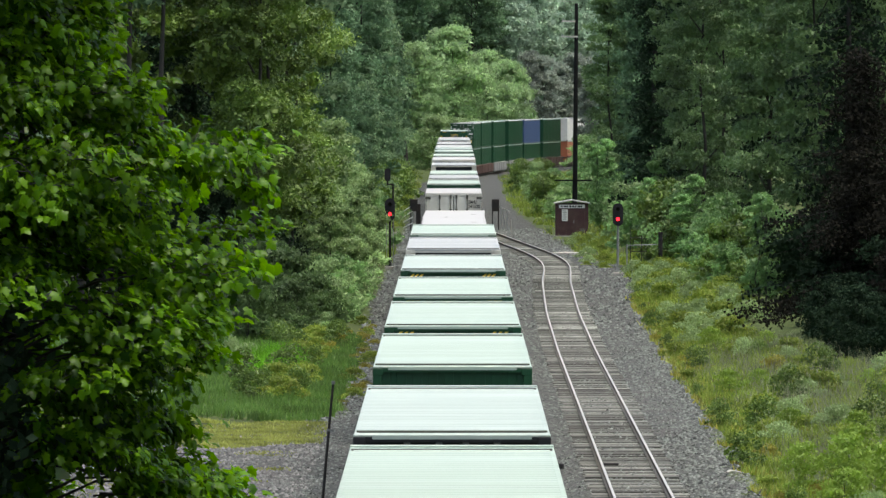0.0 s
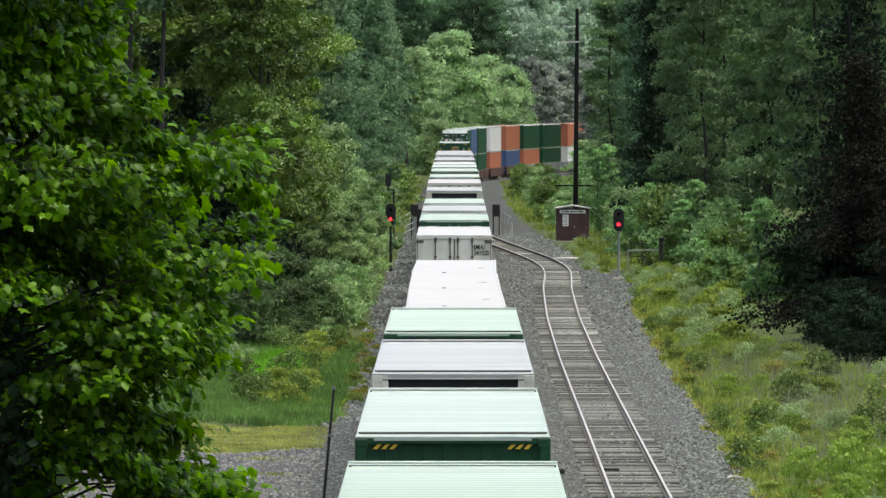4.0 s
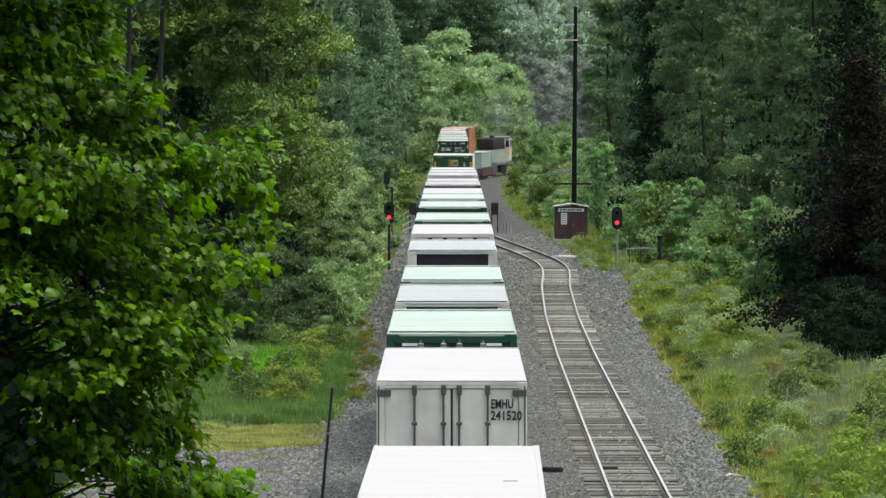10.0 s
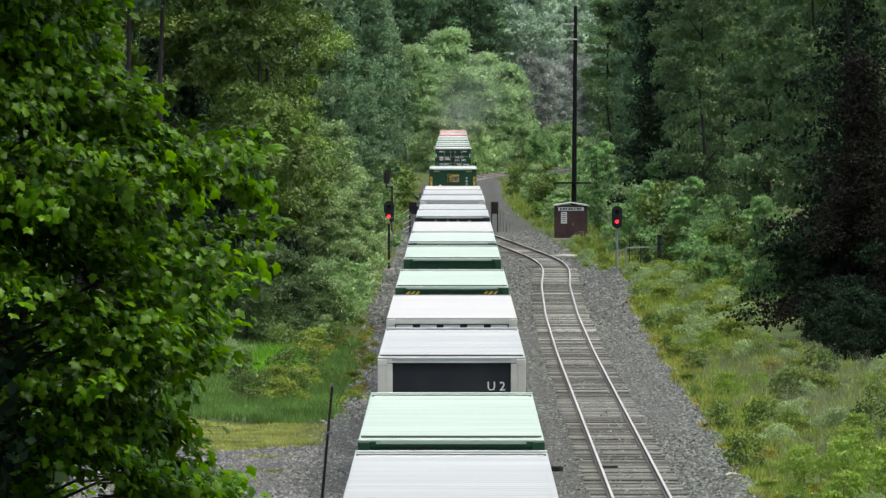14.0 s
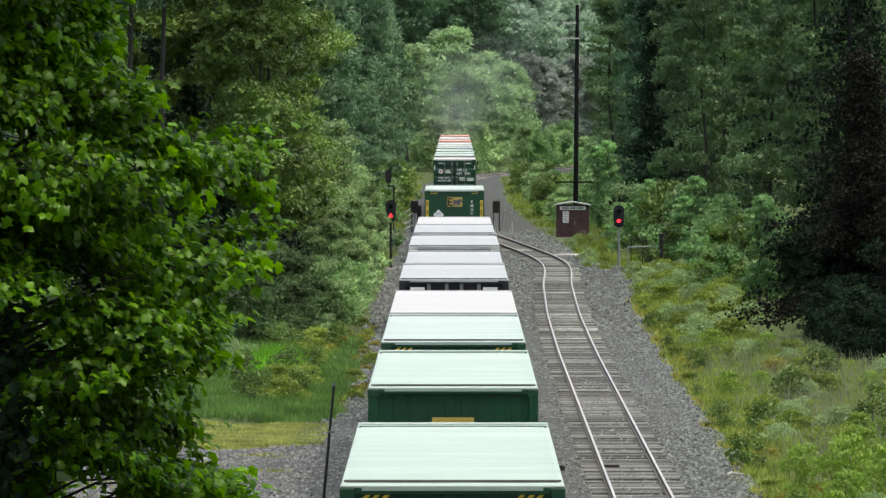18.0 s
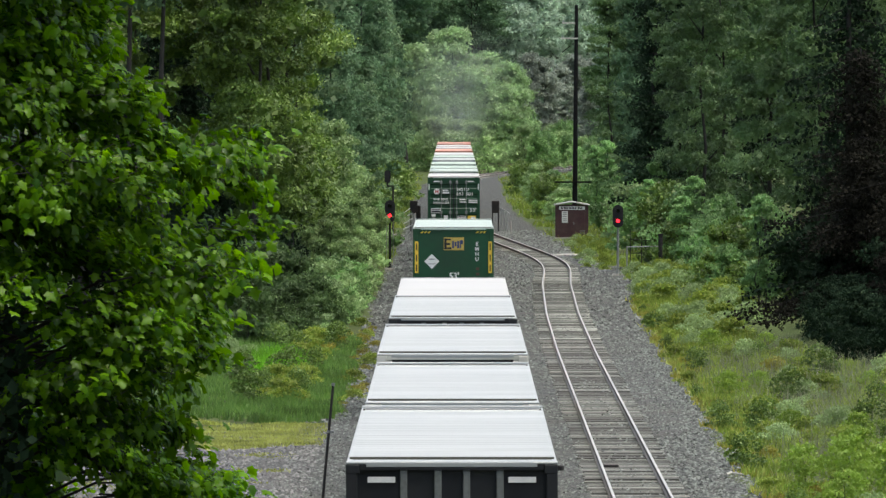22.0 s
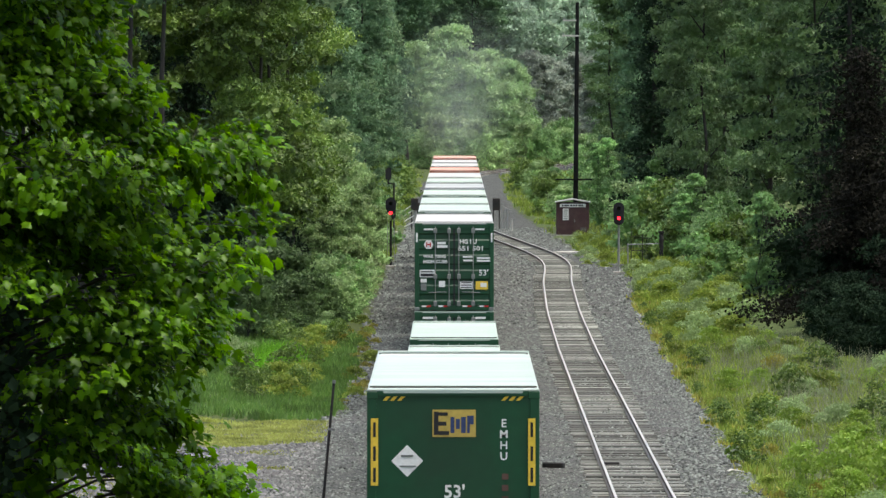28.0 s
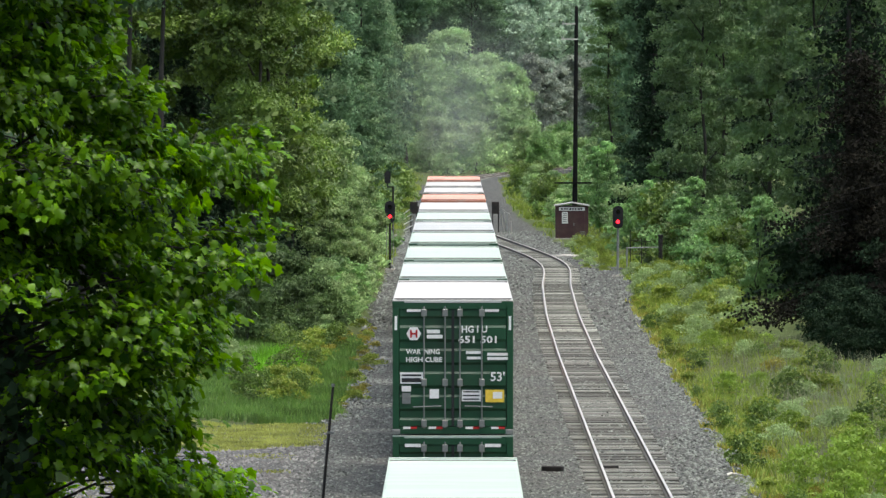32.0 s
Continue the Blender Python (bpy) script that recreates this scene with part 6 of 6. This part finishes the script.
def maple_bough(seed, reach, leaves):
    """A spray from the origin along +x: side twigs that end in fans of hanging, lobed leaves."""
    gen = np.random.default_rng(seed)
    o = np.array(LEAF_OUTLINE)
    m = len(o)
    vs, fs = [], []
    bm = bmesh.new()
    tube(bm, (-0.5, 0, 0.06), (reach * 0.5, 0, 0.05), 0.013, 0.009, sides=5)
    tube(bm, (reach * 0.5, 0, 0.05), (reach, 0, -0.12 * reach), 0.009, 0.003, sides=5)
    fans = 11
    for k in range(fans):
        u = 0.08 + 0.92 * k / (fans - 1)
        root = np.array((reach * u, 0, 0.05 - 0.17 * reach * max(0.0, u - 0.5)))
        away = (1 if k % 2 else -1) * (0.55 * reach * (1.05 - 0.75 * u)) * (0.7 + 0.5 * gen.random())
        tip = root + np.array((0.22 * reach * gen.random(), away if k < fans - 1 else 0.0, 0.10 * gen.normal() + 0.04))
        tube(bm, root, tip, 0.006, 0.002, sides=4)
        for _ in range(leaves // fans):
            f = gen.random() ** 0.7
            c = root + (tip - root) * f + gen.normal(size=3) * (0.11, 0.11, 0.05)
            out = (tip - root) / (np.linalg.norm(tip - root) + 1e-6)
            d = gen.normal(size=3) * 0.4 + np.array((0.35, 0, -0.75)) + 0.55 * out
            d /= np.linalg.norm(d)
            s = np.cross(d, gen.normal(size=3) * 0.35 + np.array((0.3, 0, 1.0)) + 0.3 * out)
            s /= np.linalg.norm(s)
            nor = np.cross(s, d)
            size = 0.118 * (0.6 + 0.8 * gen.random())
            c[2] -= 0.35 * size
            n0 = len(vs)
            for x, y in o:
                vs.append(c + size * (s * x + d * y - nor * (0.45 * x * x + 0.4 * max(0, y) ** 2)))
            vs.append(c + size * 0.07 * nor)
            for j in range(m):
                fs += (n0 + j, n0 + (j + 1) % m, n0 + m)
    leaves_me = raw_mesh("bough_leaves", np.array(vs), fs, 3, maple_leaf)
    for p in leaves_me.polygons:
        p.use_smooth = True
    twig = bpy.data.meshes.new("bough")
    bm.to_mesh(twig)
    bm.free()
    twig.materials.append(bark)
    return twig, leaves_me


MAPLE_BOUGHS = []
# how far the crown stands out from the trunk towards the line, by height
MAPLE_Z = (4, 6.2, 6.6, 7.0, 7.25, 7.5, 7.75, 7.95, 8.4, 8.8, 8.95, 9.2, 9.4, 9.5, 9.72, 9.85, 10.0, 10.3, 10.45, 10.7, 11.2, 11.6, 12.2, 13, 15, 17, 19)
MAPLE_OUT = (4.8, 4.85, 4.8, 4.6, 4.1, 3.9, 4.0, 4.45, 4.6, 4.6, 5.2, 5.3, 4.6, 4.0, 3.9, 4.4, 5.0, 5.1, 4.3, 3.9, 3.5, 3.3, 3.9, 4.5, 4.4, 3.4, 1.4)


def build_maple():
    gen = random.Random(3)
    t = tagged(empty("maple_tree", pose(-7.0, 82.0, -0.4)), "broad bright green maple with large lobed leaves", "tree")
    bm = bmesh.new()
    p, r = Vector((0, 0, -0.3)), 0.34
    for k in range(8):
        q = Vector((0.12 * math.sin(k), 0.1 * math.cos(k * 1.7), 2.1 * (k + 1)))
        tube(bm, p, q, r, r * 0.82, sides=10)
        p, r = q, r * 0.82
    part("trunk", bm, bark, t)
    gen2 = np.random.default_rng(77)
    heart = [(x - 0.3, y + 1.6, z, r) for x, y, z, r in lobes_in((19.5, 0.8, 2.4, 0.9), 230, gen2)]
    heart += [(x + 0.1, y + 1.7, z, r) for x, y, z, r in lobes_in((11.5, 2.0, 2.6, 0.6), 120, gen2)]
    heart += [(x + 0.5, y + 2.9, z, r) for x, y, z, r in lobes_in((9.5, 1.0, 2.4, 0.6), 90, gen2)]
    # unseen upper crown, widened to shade the boughs below
    heart += [(x - 0.4, y - 0.3, z, r) for x, y, z, r in lobes_in((20.0, 13.0, 4.0, 0.9), 170, gen2)]
    pts, ways = crown_points(heart, 190, gen2)
    ob = new("inner_crown", leaf_mesh("inner_crown", pts, 0.24, maple_leaf, gen=gen2, facing=ways))
    ob.parent = t
    kinds = [maple_bough(60 + k, 1.2, 187) for k in range(6)]
    count = 0
    tier = 3.2
    while tier < 17.5:
        tier += 0.30 if tier < 11.8 else 0.5
        for a0 in (10, -22, -50, -78, -108, 55, 150):
            z0, a0 = tier + gen.uniform(-0.15, 0.15), a0 + gen.uniform(-14, 14)
            low = tier < 8.9 and a0 < -32
            if a0 > 30 and gen.random() < 0.5:
                continue
            out = float(np.interp(z0 - 0.1, MAPLE_Z, MAPLE_OUT)) * (1.0 if a0 > -30 else gen.uniform(0.8, 0.98)) * (0.58 if low else 1.0)
            deep = gen.choice((0.0, 0.0, 0.35, 0.8)) if tier > 8.9 else gen.choice((0.0, 0.15))
            tip = out - 1.05 - deep
            c, s = math.cos(radians(a0)), math.sin(radians(a0))
            part("limb", tubes(((0, 0, z0 - 1.6), (tip * c, tip * s, z0 + 0.03), 0.045, 0.012), sides=5), bark, t)
            for k in range(gen.choice((2, 3, 3))):
                turn = a0 + gen.uniform(-38, 38)
                back = gen.uniform(0.0, 0.5 if tier > 8.9 else 0.25)
                spot = ((tip - back) * c + gen.uniform(-0.3, 0.3) * s, (tip - back) * s + gen.uniform(-0.3, 0.3) * c, z0 + gen.uniform(-0.12, 0.12))
                twig, leaf = kinds[count % 6]
                count += 1
                b = new("bough", twig)
                b.parent = t
                l = new("bough_leaves", leaf)
                l.parent = b
                MAPLE_BOUGHS.append((b, spot, (gen.uniform(-20, 20), gen.uniform(-14, 20), turn), gen.uniform(0, 6.28), gen.uniform(1.5, 4.0)))


build_maple()


# ---- exhaust haze that trails behind the pushing locomotives ----
SMOKE = []


def build_smoke():
    m = bpy.data.materials.new("thin_exhaust")
    m.use_nodes = True
    n, l = m.node_tree.nodes, m.node_tree.links
    d = n["Principled BSDF"]
    d.inputs["Base Color"].default_value = (0.52, 0.54, 0.56, 1)
    d.inputs["Roughness"].default_value = 1.0
    d.inputs["Specular IOR Level"].default_value = 0.0
    clear = n.new("ShaderNodeBsdfTransparent")
    co = n.new("ShaderNodeTexCoord")
    flat = n.new("ShaderNodeVectorMath")
    flat.operation = "MULTIPLY"
    flat.inputs[1].default_value = (1, 0, 1)
    l.new(co.outputs["Object"], flat.inputs[0])
    size = n.new("ShaderNodeVectorMath")
    size.operation = "LENGTH"
    l.new(flat.outputs[0], size.inputs[0])
    fall = n.new("ShaderNodeMapRange")
    fall.interpolation_type = "SMOOTHSTEP"
    fall.inputs["From Min"].default_value, fall.inputs["From Max"].default_value = 0.05, 0.92
    fall.inputs["To Min"].default_value, fall.inputs["To Max"].default_value = 0.105, 0.0
    l.new(size.outputs["Value"], fall.inputs["Value"])
    tex = n.new("ShaderNodeTexNoise")
    tex.inputs["Scale"].default_value, tex.inputs["Detail"].default_value = 2.2, 4
    l.new(co.outputs["Object"], tex.inputs["Vector"])
    wisp = n.new("ShaderNodeMapRange")
    wisp.inputs["From Min"].default_value, wisp.inputs["From Max"].default_value = 0.3, 0.7
    wisp.inputs["To Min"].default_value, wisp.inputs["To Max"].default_value = 0.45, 1.2
    l.new(tex.outputs["Fac"], wisp.inputs["Value"])
    thin = n.new("ShaderNodeMath")
    thin.operation = "MULTIPLY"
    l.new(fall.outputs[0], thin.inputs[0])
    l.new(wisp.outputs[0], thin.inputs[1])
    mix = n.new("ShaderNodeMixShader")
    l.new(thin.outputs[0], mix.inputs[0])
    l.new(clear.outputs[0], mix.inputs[1])
    l.new(d.outputs[0], mix.inputs[2])
    l.new(mix.outputs[0], n["Material Output"].inputs["Surface"])
    for k, (lag, aside, z, wide, high) in enumerate(((6, 0.3, 7.2, 3.6, 4.2), (70, -0.6, 9.5, 6.0, 6.5), (150, 1.2, 11.0, 8.0, 7.5))):
        bm = bmesh.new()
        bmesh.ops.create_icosphere(bm, subdivisions=4, radius=1.0)
        for v in bm.verts:
            v.co *= 1 + 0.12 * noise.noise(v.co * 1.4 + Vector((k * 7.0, 0, 0)))
        ob = part("smoke_puff", bm, m)
        for p in ob.data.polygons:
            p.use_smooth = True
        tagged(ob, "thin pale grey diesel exhaust drifting above the line", "smoke", "exhaust puffs")
        ob.scale = (wide, 5.0, high)
        SMOKE.append((ob, lag, aside, z, 0.0))


def smoke_rows(lag, aside, z, turn):
    rows = []
    for k in range(33):
        s = 1110 + lag - SPEED * k
        x, y, a = main_line(s)
        rows.append((float(k), pose(x + aside, y, z, 0, 0, turn - a)))
    return rows


build_smoke()


# ---- what moves ----
def motions():
    number = 0
    for thing, s0, z in TRAIN:
        aside, skew = 0.0, 0.0
        if thing.name.startswith("road_trailer"):
            aside, skew = ASKEW.get(number, (0.0, 0.0))
            number += 1
        walk(thing, train_rows(s0, z, aside, skew))
    for b, (x, y, z), (rx, ry, rz), phase, swing in MAPLE_BOUGHS:
        rows = []
        for k in range(33):
            t = float(k)
            g = 0.6 + 0.4 * math.sin(0.55 * t + 0.08 * z)
            rows.append((t, pose(x, y, z, rx + swing * g * math.sin(1.9 * t + phase), ry + swing * g * math.sin(2.3 * t + 1.7 * phase), rz + swing * g * math.sin(1.6 * t + 0.6 * phase))))
        walk(b, rows)
    for puff, lag, aside, z, turn in SMOKE:
        walk(puff, smoke_rows(lag, aside, z, turn))


lay_lone_ties()
motions()
